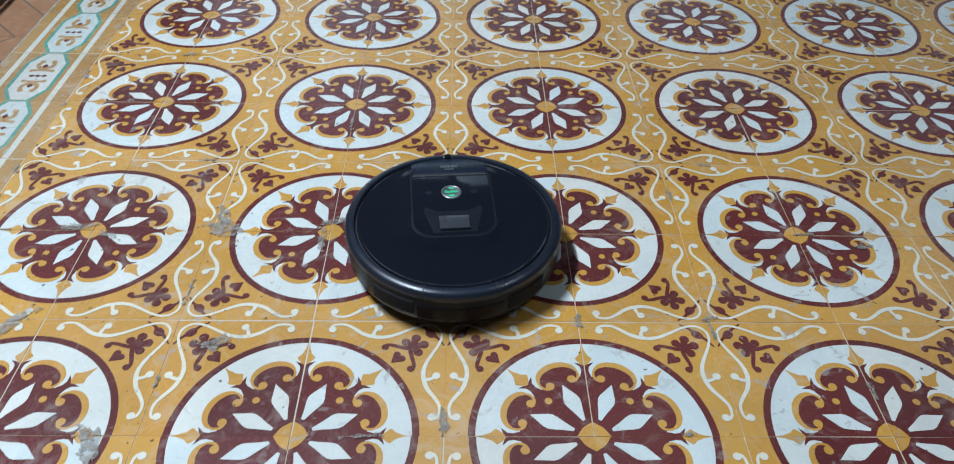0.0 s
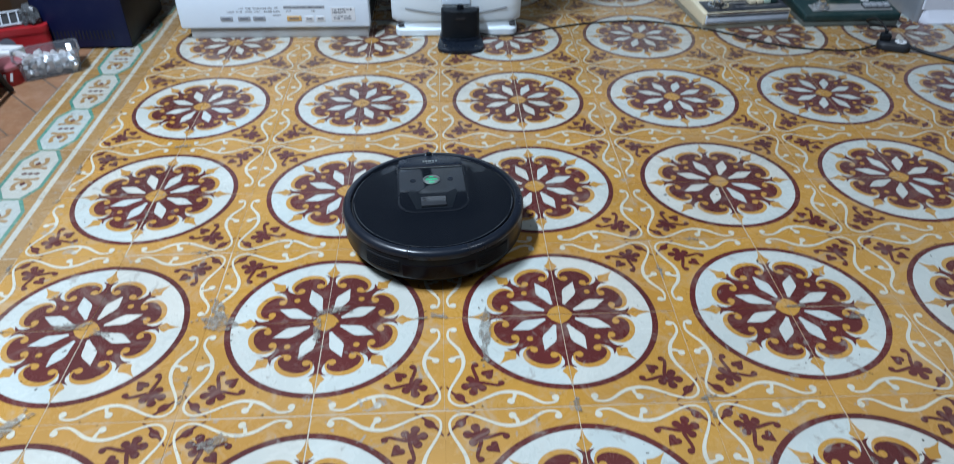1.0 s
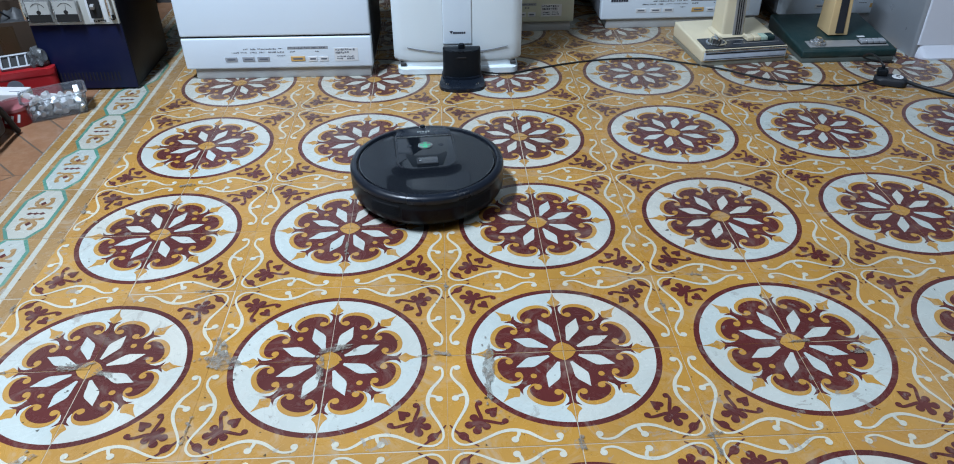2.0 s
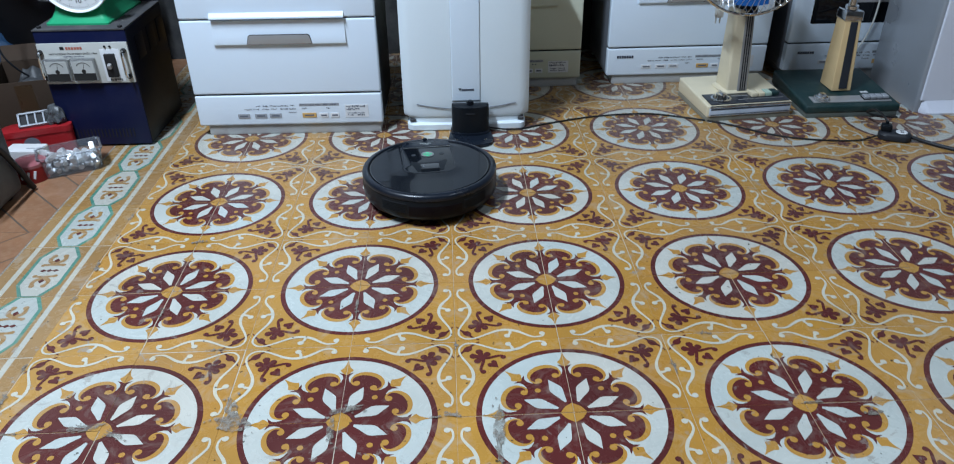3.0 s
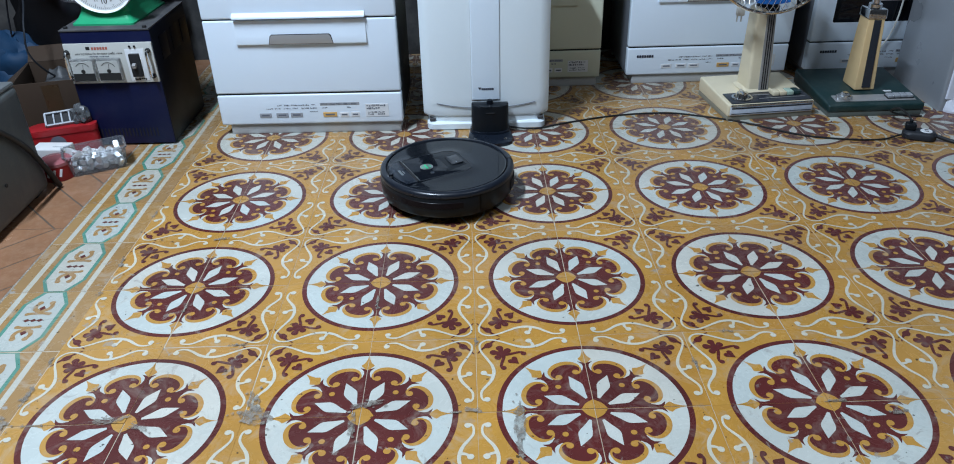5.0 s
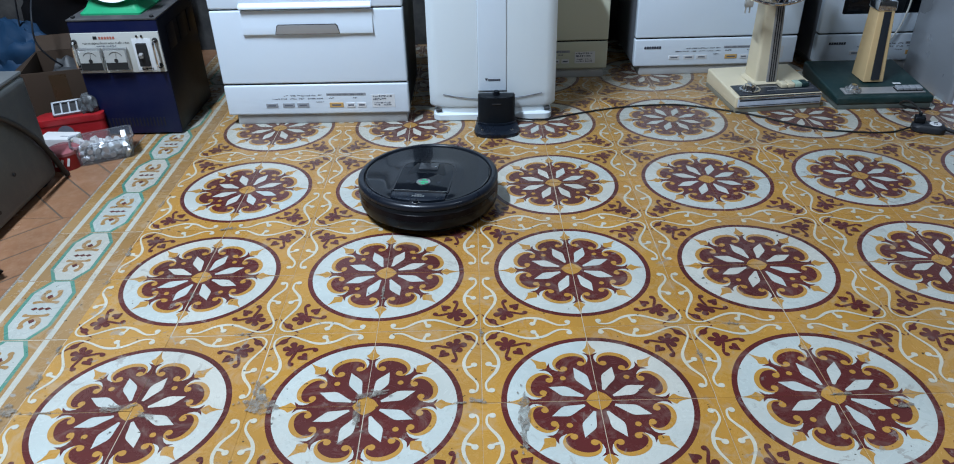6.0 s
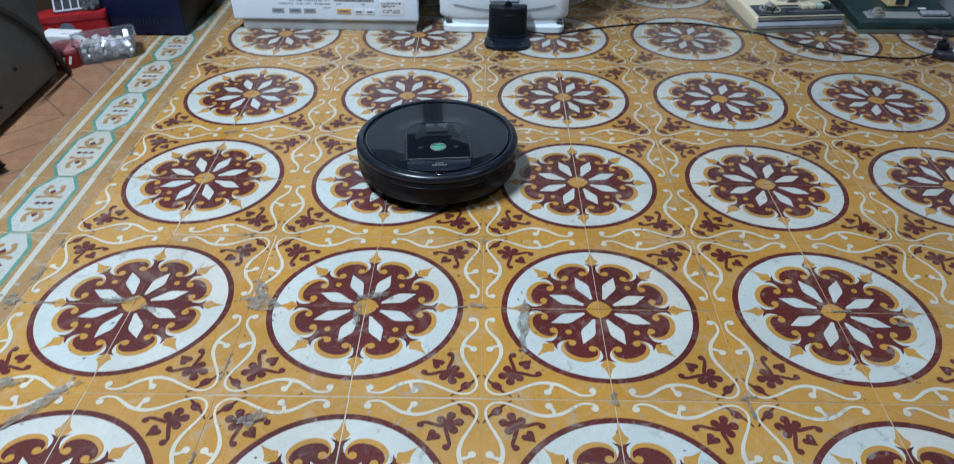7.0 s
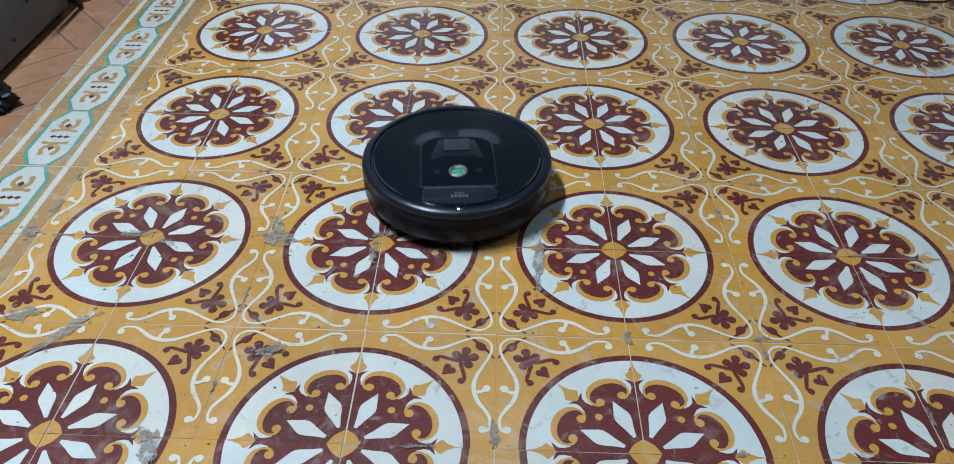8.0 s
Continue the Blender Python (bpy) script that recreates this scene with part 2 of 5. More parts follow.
RED = surface("red_painted_tin", (0.30, 0.012, 0.016), 0.36, var=0.15, scale=12)
# far below cardboard's own tone: the shade over the carton is in this brown
SHADECARD = surface("shaded_cardboard", (0.040, 0.023, 0.013), 0.85, var=0.25, scale=8, fine=90, bump=0.3, dust=0.0)
PARTGREY = surface("dull_grey_parts", (0.045, 0.047, 0.05), 0.5, var=0.6, scale=40, bump=0.4)
PAPER = surface("crumpled_white_paper", (0.62, 0.62, 0.62), 0.7, var=0.1, scale=30, bump=0.3)
BLUECLOTH = surface("blue_plastic_bag", (0.010, 0.038, 0.085), 0.6, var=0.2, scale=12, bump=0.3, spec=0.25)
BLACKBAG = surface("black_plastic_bag", (0.006, 0.006, 0.007), 0.45, var=0.3, scale=10, bump=0.4, spec=0.25)
GREYSHELL = surface("grey_green_shell", (0.075, 0.083, 0.085), 0.45, var=0.10, scale=5, bump=0.06, dust=0.15)
GREYTOP = surface("dusty_grey_lid", (0.12, 0.13, 0.135), 0.5, var=0.10, scale=5, dust=0.2)
CABLE = surface("black_cable_sheath", (0.012, 0.012, 0.013), 0.5, var=0.2)
CABLEGREY = surface("grey_cable_sheath", (0.016, 0.019, 0.025), 0.5, var=0.2)
CORDWHITE = surface("white_cord_sheath", (0.60, 0.60, 0.56), 0.5, var=0.1)
BLUEBLADE = surface("blue_fan_blade", (0.025, 0.16, 0.52), 0.22, var=0.1, glass=0.2)
WIRE = surface("chromed_wire", (0.80, 0.81, 0.82), 0.28, metal=1.0, var=0.1)
AMBER = surface("amber_brown_bottle", (0.33, 0.17, 0.04), 0.35, var=0.2)
DARKPOST = surface("dark_grey_paint", (0.06, 0.06, 0.065), 0.6, var=0.2)
LAMPWHITE = surface("lamp_housing_paint", (0.75, 0.75, 0.75), 0.4, var=0.04)
TUBEGLOW = glow("fluorescent_tube", (0.80, 0.90, 1.0), 22.0)


# ---- mesh tools ----
def finish(bm, smooth=True):
    me = bpy.data.meshes.new("mesh")
    bmesh.ops.recalc_face_normals(bm, faces=bm.faces)
    bm.to_mesh(me)
    bm.free()
    if smooth:
        me.polygons.foreach_set("use_smooth", [True] * len(me.polygons))
        me.set_sharp_from_angle(angle=radians(38))
    return me


def part(name, bm, material, parent, label="", smooth=True):
    ob = new(name, finish(bm, smooth))
    ob.data.materials.append(material)
    ob.parent = parent
    return tagged(ob, label=label)


def thing(name, m, label, category, group="", kind=""):
    ob = new(name)
    ob.empty_display_size = 0.05
    ob.matrix_world = m
    return tagged(ob, label, category, group, kind)


def single(name, bm, material, m, label, category, group="", kind="", smooth=True):
    ob = new(name, finish(bm, smooth))
    ob.data.materials.append(material)
    ob.matrix_world = m
    return tagged(ob, label, category, group, kind)


def box(x0, x1, y0, y1, z0, z1, bev=0.0, seg=2):
    bm = bmesh.new()
    bmesh.ops.create_cube(bm, size=1, matrix=Matrix.LocRotScale(
        ((x0 + x1) / 2, (y0 + y1) / 2, (z0 + z1) / 2), None, (x1 - x0, y1 - y0, z1 - z0)))
    if bev:
        bmesh.ops.bevel(bm, geom=bm.edges[:], offset=bev, segments=seg, profile=0.6, affect="EDGES")
    return bm


def joined(*bms):
    out = bmesh.new()
    for b in bms:
        me = bpy.data.meshes.new("tmp")
        b.to_mesh(me)
        b.free()
        out.from_mesh(me)
        bpy.data.meshes.remove(me)
    return out


def moved(bm, m):
    bmesh.ops.transform(bm, matrix=m, verts=bm.verts)
    return bm


def lathe(profile, n=48, at=(0, 0, 0), a0=0.0, a1=360.0):
    """Turns a profile of (radius, height) about z, all round or from a0 to a1 degrees."""
    bm = bmesh.new()
    full = a1 - a0 >= 360
    cols = []
    for i in range(n if full else n + 1):
        a = radians(a0 + (a1 - a0) * i / n)
        cols.append([bm.verts.new((at[0] + r * math.cos(a), at[1] + r * math.sin(a), at[2] + z)) for r, z in profile])
    for i in range(n):
        p, q = cols[i], cols[(i + 1) % len(cols)]
        for k in range(len(profile) - 1):
            bm.faces.new((p[k], q[k], q[k + 1], p[k + 1]))
    bmesh.ops.remove_doubles(bm, verts=bm.verts, dist=1e-6)
    return bm


def cyl(r, z0, z1, at=(0, 0, 0), n=24, bev=0.001):
    return lathe([(0, z0), (r - bev, z0), (r, z0 + bev), (r, z1 - bev), (r - bev, z1), (0, z1)], n, at)


def prism(points, z0, z1, bev=0.0, top=1.0):
    """A flat outline raised from z0 to z1; top scales the upper outline."""
    bm = bmesh.new()
    lo = [bm.verts.new((x, y, z0)) for x, y in points]
    hi = [bm.verts.new((x * top, y * top, z1)) for x, y in points]
    n = len(points)
    bm.faces.new(lo[::-1])
    upper = bm.faces.new(hi)
    for i in range(n):
        bm.faces.new((lo[i], lo[(i + 1) % n], hi[(i + 1) % n], hi[i]))
    if bev:
        bmesh.ops.bevel(bm, geom=list(upper.edges), offset=bev, segments=2, profile=0.6, affect="EDGES")
    return bm


def rounded(hw, hd, r, n=6):
    """The outline of a rounded rectangle."""
    pts = []
    for cx, cy, a in ((hw - r, hd - r, 0), (-hw + r, hd - r, 90), (-hw + r, -hd + r, 180), (hw - r, -hd + r, 270)):
        for k in range(n + 1):
            b = radians(a + 90 * k / n)
            pts.append((cx + r * math.cos(b), cy + r * math.sin(b)))
    return pts


def loft(levels, n=6):
    """Rounded rectangles (z, half width, half depth, corner radius) joined one above the other."""
    bm = bmesh.new()
    rings = [[bm.verts.new((x, y, z)) for x, y in rounded(hw, hd, r, n)] for z, hw, hd, r in levels]
    for p, q in zip(rings, rings[1:]):
        for i in range(len(p)):
            bm.faces.new((p[i], p[(i + 1) % len(p)], q[(i + 1) % len(p)], q[i]))
    bm.faces.new(rings[0][::-1])
    bm.faces.new(rings[-1])
    return bm


def moulding(profile, x0, x1):
    """A closed profile of (y, z) drawn out along x."""
    bm = bmesh.new()
    a, b = ([bm.verts.new((x, y, z)) for y, z in profile] for x in (x0, x1))
    for i in range(len(a)):
        j = (i + 1) % len(a)
        bm.faces.new((a[i], a[j], b[j], b[i]))
    bm.faces.new(a[::-1])
    bm.faces.new(b)
    return bm


def smooth_line(points, n=8):
    """A Catmull-Rom line through the points."""
    p = [Vector(q) for q in points]
    p = [2 * p[0] - p[1]] + p + [2 * p[-1] - p[-2]]
    out = []
    for i in range(1, len(p) - 2):
        for k in range(n):
            t = k / n
            out.append(0.5 * (2 * p[i] + (p[i + 1] - p[i - 1]) * t + (2 * p[i - 1] - 5 * p[i] + 4 * p[i + 1] - p[i + 2]) * t * t
                              + (3 * p[i] - p[i - 1] - 3 * p[i + 1] + p[i + 2]) * t ** 3))
    out.append(p[-2])
    return out


def tube(points, r, n=8, smooth=6):
    line = smooth_line(points, smooth) if smooth else [Vector(q) for q in points]
    bm = bmesh.new()
    rings, side = [], None
    for i, c in enumerate(line):
        d = (line[min(i + 1, len(line) - 1)] - line[max(i - 1, 0)]).normalized()
        ref = Vector((0, 0, 1)) if abs(d.z) < 0.9 else Vector((1, 0, 0))
        s = d.cross(ref).normalized() if side is None else (side - d * side.dot(d)).normalized()
        side = s
        u = d.cross(s)
        rings.append([bm.verts.new(c + r * (math.cos(a) * s + math.sin(a) * u)) for a in (2 * math.pi * k / n for k in range(n))])
    for p, q in zip(rings, rings[1:]):
        for k in range(n):
            bm.faces.new((p[k], p[(k + 1) % n], q[(k + 1) % n], q[k]))
    bm.faces.new(rings[0][::-1])
    bm.faces.new(rings[-1])
    return bm


def lettering(body, size, depth=0.0004):
    """Raised writing in the built-in font, centred on the origin, facing +z."""
    cu = bpy.data.curves.new("writing", "FONT")
    cu.body, cu.size, cu.extrude = body, size, depth
    cu.align_x, cu.align_y = "CENTER", "CENTER"
    ob = new("writing", cu)
    bpy.context.view_layer.update()
    me = bpy.data.meshes.new_from_object(ob)
    bm = bmesh.new()
    bm.from_mesh(me)
    bpy.data.objects.remove(ob)
    bpy.data.meshes.remove(me)
    return bm


# ---- room ----
X0, X1, Y0, Y1, H = -2.0, 2.6, -2.4, 2.0, 3.4
T = 0.2


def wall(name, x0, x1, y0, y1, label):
    return single(name, box(x0, x1, y0, y1, 0, H), DARKPLASTER, Matrix(), label, "wall", kind="structure", smooth=False)


wall("wall_north", X0 - 0.12, X1 + 0.12, Y1, Y1 + 0.12, "near-black plastered wall, the shade behind the appliances in its colour")
wall("wall_south", X0 - 0.12, X1 + 0.12, Y0 - 0.12, Y0, "unseen plastered wall, darkened to cut fill light")
wall("wall_west", X0 - 0.12, X0, Y0, Y1, "unseen plastered wall, darkened to cut fill light")
wall("wall_east", X1, X1 + 0.12, Y0, Y1, "unseen plastered wall, darkened to cut fill light")
single("ceiling", box(X0 - 0.12, X1 + 0.12, Y0 - 0.12, Y1 + 0.12, H, H + 0.1), CEIL, Matrix(),
       "plain grey painted ceiling", "ceiling", kind="structure", smooth=False)
floor = single("floor", box(X0 - 0.12, X1 + 0.12, Y0 - 0.12, Y1 + 0.12, -0.12, -0.00045), GROUT, Matrix(),
               "old patterned cement tile floor, ochre, white and maroon", "floor", kind="structure", smooth=False)


def batten(at, turn):
    """A ceiling batten with one fluorescent tube."""
    lamp = thing("ceiling_light", pose(*at, 0, 0, turn), "white ceiling batten with a lit fluorescent tube", "light", "ceiling lights")
    part("housing", box(-0.63, 0.63, -0.03, 0.03, 0.0, 0.06, 0.006), LAMPWHITE, lamp)
    for s in (-1, 1):
        part("hanger", cyl(0.006, 0.055, H - at[2] - 0.001, (s * 0.45, 0, 0), 12), LAMPWHITE, lamp)
    part("tube", moved(cyl(0.013, -0.59, 0.59, n=16), pose(0, 0, -0.03, 0, 90, 0)), TUBEGLOW, lamp, "glowing fluorescent tube")
    for s in (-1, 1):
        part("end_cap", box(s * 0.61 - 0.015, s * 0.61 + 0.015, -0.016, 0.016, -0.045, 0.0, 0.003), LAMPWHITE, lamp)


for lx, ly, lz, turn in LAMPS:
    batten((lx, ly, lz), turn)


# ---- the robot ----
def u_shape(hw, front, back, n=16, squash=1.0):
    """A straight-sided outline from front to back that ends in a round arch."""
    pts = [(hw, front)]
    r = 0.034
    for k in range(n + 1):
        a = -radians(90) * k / n
        pts.append((hw - r + r * math.cos(a), back + r + r * math.sin(a)))
    for k in range(n + 1):
        a = radians(-90 - 90 * k / n)
        pts.append((-hw + r + r * math.cos(a), back + r + r * math.sin(a)))
    pts.append((-hw, front))
    return pts[::-1]


def ring_slope(inner, outer, zi, zo):
    """A sloping band between two outlines of equal count, open at the front."""
    bm = bmesh.new()
    a = [bm.verts.new((x, y, zi)) for x, y in inner]
    b = [bm.verts.new((x, y, zo)) for x, y in outer]
    for i in range(len(a) - 1):
        bm.faces.new((a[i], a[i + 1], b[i + 1], b[i]))
    return bm


def sector_box(r0, r1, a0, a1, z0, z1, n=10):
    return lathe([(r0, z0), (r1, z0), (r1, z1), (r0, z1), (r0, z0)], n, (0, 0, 0), a0, a1)


def dished_lid(radius, rings=46, n=144):
    """The round lid: nearly flat, and swelling up softly to the edge of the control panel."""
    def height(x, y):
        r = math.hypot(x, y)
        qx, qy = abs(x) - 0.0645 + 0.034, abs(y - 0.0755) - 0.124 + 0.034
        d = math.hypot(max(qx, 0), max(qy, 0)) + min(max(qx, qy), 0) - 0.034
        fade = min(1.0, max(0.0, (radius - 0.004 - r) / 0.02))
        swell = 0.0036 * math.exp(-(max(d, 0) / 0.018) ** 1.6) - 0.005 * min(1.0, max(0.0, -d / 0.004))
        return 0.0871 + 0.0012 * (1 - (r / radius) ** 2) + swell * fade * fade * (3 - 2 * fade)

    bm = bmesh.new()
    mid = bm.verts.new((0, 0, height(0, 0)))
    cols = [[bm.verts.new((r * math.cos(a), r * math.sin(a), height(r * math.cos(a), r * math.sin(a)))) for r in (radius * k / rings for k in range(1, rings + 1))]
            + [bm.verts.new((radius * 1.006 * math.cos(a), radius * 1.006 * math.sin(a), z)) for z in (0.0860, 0.0820)] for a in (2 * math.pi * i / n for i in range(n))]
    for i in range(n):
        p, q = cols[i], cols[(i + 1) % n]
        bm.faces.new((mid, p[0], q[0]))
        for k in range(len(p) - 1):
            bm.faces.new((p[k], p[k + 1], q[k + 1], q[k]))
    return bm


def robot_vacuum():
    bot = thing("robot_vacuum", pose(0.21, -0.06, 0), "round black robot vacuum cleaner with a glossy lid", "robot vacuum")
    base = part("chassis", lathe([(0, 0.008), (0.130, 0.008), (0.150, 0.012), (0.161, 0.020), (0.165, 0.028), (0.166, 0.050), (0.160, 0.078), (0, 0.078)], 96),
                BLACK, bot)
    for s in (-1, 1):
        part("drive_wheel", moved(cyl(0.036, -0.012, 0.012, n=28, bev=0.003), pose(s * 0.115, 0, 0.036, 0, 90, 0)), RUBBER, bot, "black rubber drive wheel")
    part("caster", moved(cyl(0.014, -0.009, 0.009, n=20, bev=0.002), pose(0, 0.125, 0.014, 0, 90, 0)), RUBBER, bot)
    # the bumper wraps the front half, the bin closes the rear
    bumper = part("bumper", lathe([(0.160, 0.024), (0.1665, 0.024), (0.1695, 0.030), (0.1705, 0.046), (0.1705, 0.066), (0.169, 0.074), (0.160, 0.074)], 72, a0=-1, a1=181),
                  BLACK, bot, "glossy black front bumper")
    part("infrared_window", lathe([(0.1700, 0.048), (0.1712, 0.049), (0.1712, 0.064), (0.1700, 0.065)], 48, a0=12, a1=168), SMOKE, bumper, "smoked infrared window")
    rear = part("rear_shell", lathe([(0.160, 0.030), (0.1675, 0.030), (0.1695, 0.036), (0.1700, 0.060), (0.1690, 0.074), (0.160, 0.074)], 60, a0=183.5, a1=356.5), BLACK, bot)
    part("dust_bin", lathe([(0.160, 0.032), (0.1705, 0.033), (0.1718, 0.040), (0.1712, 0.060), (0.160, 0.061)], 24, a0=248, a1=292), SMOKE, bot, "dark smoked dust bin")
    for a0, a1 in ((222, 246), (294, 318)):
        vent = part("vent", sector_box(0.1695, 0.1708, a0, a1, 0.040, 0.066), GAP, rear, "black vent grille")
        for k in range(6):
            part("louvre", sector_box(0.1700, 0.1720, a0 + 0.5, a1 - 0.5, 0.0412 + 0.0043 * k, 0.0430 + 0.0043 * k, 8), BLACK, vent)
    rim = part("top_rim", lathe([(0.150, 0.080), (0.1690, 0.0745), (0.1706, 0.0765), (0.1706, 0.0812), (0.1692, 0.0856), (0.1650, 0.0886), (0.1600, 0.0900), (0.1566, 0.0898), (0.1552, 0.0882), (0.1546, 0.0850)], 96),
               RIM, bot, "satin blue-black top rim")
    for a in (182.2, 357.8):
        part("bumper_gap", sector_box(0.160, 0.1672, a - 1.2, a + 1.2, 0.026, 0.0745, 2), GAP, bot)
    part("bin_latch", lathe([(0.1545, 0.0884), (0.1562, 0.0904), (0.1602, 0.0905), (0.1654, 0.0891), (0.1698, 0.0859), (0.1712, 0.0812), (0.1706, 0.0740)], 16, a0=252, a1=288), SATIN, rim)
    for a in (6, 174, 251, 289):
        part("seam", lathe([(0.1545, 0.0850), (0.1562, 0.0907), (0.1603, 0.0908), (0.1656, 0.0894), (0.1701, 0.0861), (0.1715, 0.0812), (0.1700, 0.0745)], 1, a0=a - 0.25, a1=a + 0.25), GAP, rim)
    part("lid", dished_lid(0.1508), BLACKLID, bot, "glossy black lid, raised softly round the panel")
    part("lid_edge", lathe([(0.1482, 0.0873), (0.1497, 0.0880), (0.1510, 0.0877), (0.1518, 0.0866), (0.1519, 0.0850)], 96), LIDEDGE, bot, "polished lid edge")
    part("lid_gap", lathe([(0.1505, 0.0835), (0.1560, 0.0835)], 96), GAP, bot)
    plate = part("control_panel", prism(u_shape(0.0635, 0.106, -0.048), 0.0860, 0.0922, 0.0012), BLACKGLASS, bot, "raised glossy control panel")
    part("panel_lip", ring_slope(u_shape(0.0632, 0.106, -0.0477), u_shape(0.0668, 0.106, -0.0514), 0.0927, 0.0920), HALO, plate, "satin lip round the panel")
    front = [(0.0640, 0.108)] + [(0.1488 * math.cos(radians(a)), 0.1488 * math.sin(radians(a))) for a in range(65, 116, 5)] + [(-0.0640, 0.108)]
    part("carry_handle", prism(front, 0.0850, 0.0918, 0.0014), SATIN, bot, "satin black carry handle")
    part("handle_slot", box(-0.0600, 0.0600, 0.1022, 0.1080, 0.0900, 0.0924), GAP, bot, "dark finger slot behind the handle")
    for k, (dx, w) in enumerate(((-0.0125, 0.004), (-0.007, 0.005), (-0.0005, 0.006), (0.0065, 0.005), (0.0125, 0.004))):
        part("maker_mark", box(dx - w / 2, dx + w / 2, 0.1235, 0.1295, 0.0917, 0.0923), BRUSHED, bot)
    part("model_mark", box(-0.008, 0.008, 0.1180, 0.1205, 0.0917, 0.0923), BRUSHED, bot)
    button = part("clean_button", lathe([(0.0168, 0.0915), (0.0165, 0.0931), (0.0150, 0.0936), (0.0138, 0.0931), (0, 0.0931)], 40, (0, 0.057, 0)), BRUSHED, bot, "round brushed silver button, lit green")
    part("button_writing", moved(lettering("CLEAN", 0.0072), pose(0, 0.0575, 0.0935)), GREENGLOW, button, "glowing green writing")
    part("button_icon", box(-0.004, 0.004, 0.0655, 0.0675, 0.0931, 0.0937), GREENGLOW, button)
    part("button_arc", box(-0.005, 0.005, 0.0470, 0.0488, 0.0931, 0.0937), GREENGLOW, button)
    for s in (-1, 1):
        part("touch_key", cyl(0.0058, 0.0921, 0.0927, (s * 0.0365, 0.057, 0), 20, 0.0002), SATIN, bot)
    recess = part("camera_recess", prism([(-0.044, 0.022), (-0.047, 0.012), (-0.033, -0.040), (0.033, -0.040), (0.047, 0.012), (0.044, 0.022), (0.026, 0.010), (-0.026, 0.010)], 0.0915, 0.0924, 0.0002), BLACK, bot, "matt black camera recess")
    part("camera_window", moved(box(-0.0235, 0.0235, -0.016, 0.016, -0.002, 0.003, 0.0012), pose(0, -0.020, 0.0932, -4, 0, 0)), LENSGREY, recess, "dark camera window")
    part("camera_lens", cyl(0.0042, 0.0945, 0.0962, (-0.016, -0.022, 0), 18, 0.0004), CHROME, recess, "small bright camera lens")
    # the glint on the handle slot's edge, laid in as a metal strip
    part("panel_edge", box(-0.0625, 0.0625, 0.1008, 0.1022, 0.0918, 0.0930), BRUSHED, plate, "thin bright strip for the light caught on the slot edge")
    part("homing_sensor", lathe([(0, 0.0962), (0.0050, 0.0955), (0.0064, 0.0935), (0.0066, 0.080)], 28, (0, 0.153, 0)), BLACKGLASS, bot, "black homing sensor knob")
    part("sensor_ring", lathe([(0.0066, 0.0875), (0.0080, 0.0882), (0.0080, 0.0905), (0.0066, 0.0912)], 28, (0, 0.153, 0)), CHROME, bot, "chrome sensor ring")
    return bot


robot = robot_vacuum()


def charging_dock(m):
    dock = thing("charging_dock", m, "black plastic charging dock on the tiles, cable plugged in", "charging dock")
    tongue = [(-0.060, 0.030), (-0.068, -0.050)] + [(0.064 * math.cos(radians(a)), -0.068 + 0.030 * math.sin(radians(a))) for a in range(190, 351, 16)] + [(0.068, -0.050), (0.060, 0.030)]
    part("base_plate", prism(tongue, 0, 0.011, 0.004), SATIN, dock, "glossy black base tongue")
    bow = [(0.057 * math.cos(radians(a)), 0.006 + 0.034 * math.sin(radians(a))) for a in range(180, 361, 12)] + [(0.057, 0.026), (-0.057, 0.026)]
    part("tower", prism(bow, 0.004, 0.098, 0.009, 0.97), BLACK, dock, "bow-fronted black tower")
    part("tower_foot", prism([(x * 1.05, y * 1.12) for x, y in bow], 0.009, 0.018, 0.003), SATIN, dock)
    part("beacon", lathe([(0, 0.112), (0.008, 0.110), (0.011, 0.103), (0.011, 0.09)], 20, (0, 0.004, 0)), BLACKGLASS, dock)
    part("status_light", box(-0.013, 0.013, -0.0285, -0.024, 0.078, 0.0815), LENSGREY, dock)
    for s in (-1, 1):
        part("charging_contact", lathe([(0, 0.0150), (0.003, 0.0143), (0.0045, 0.0108)], 16, (s * 0.044, -0.058, 0)), CHROME, dock, "chrome charging contact")
    return dock


charging_dock(pose(0.264, 1.182, 0, 0, 0, -1))


# ---- appliances ----
def key_row(body, xs, z, w, h, y, material, name="key"):
    for x in xs:
        k = part(name, box(x - w / 2, x + w / 2, y - 0.0016, y + 0.001, z - h / 2, z + h / 2, 0.0005, 1), material, body)
        part("key_print", box(x - w * 0.33, x + w * 0.33, y - 0.0020, y - 0.0014, z - h * 0.16, z + h * 0.16), PRINT, k)


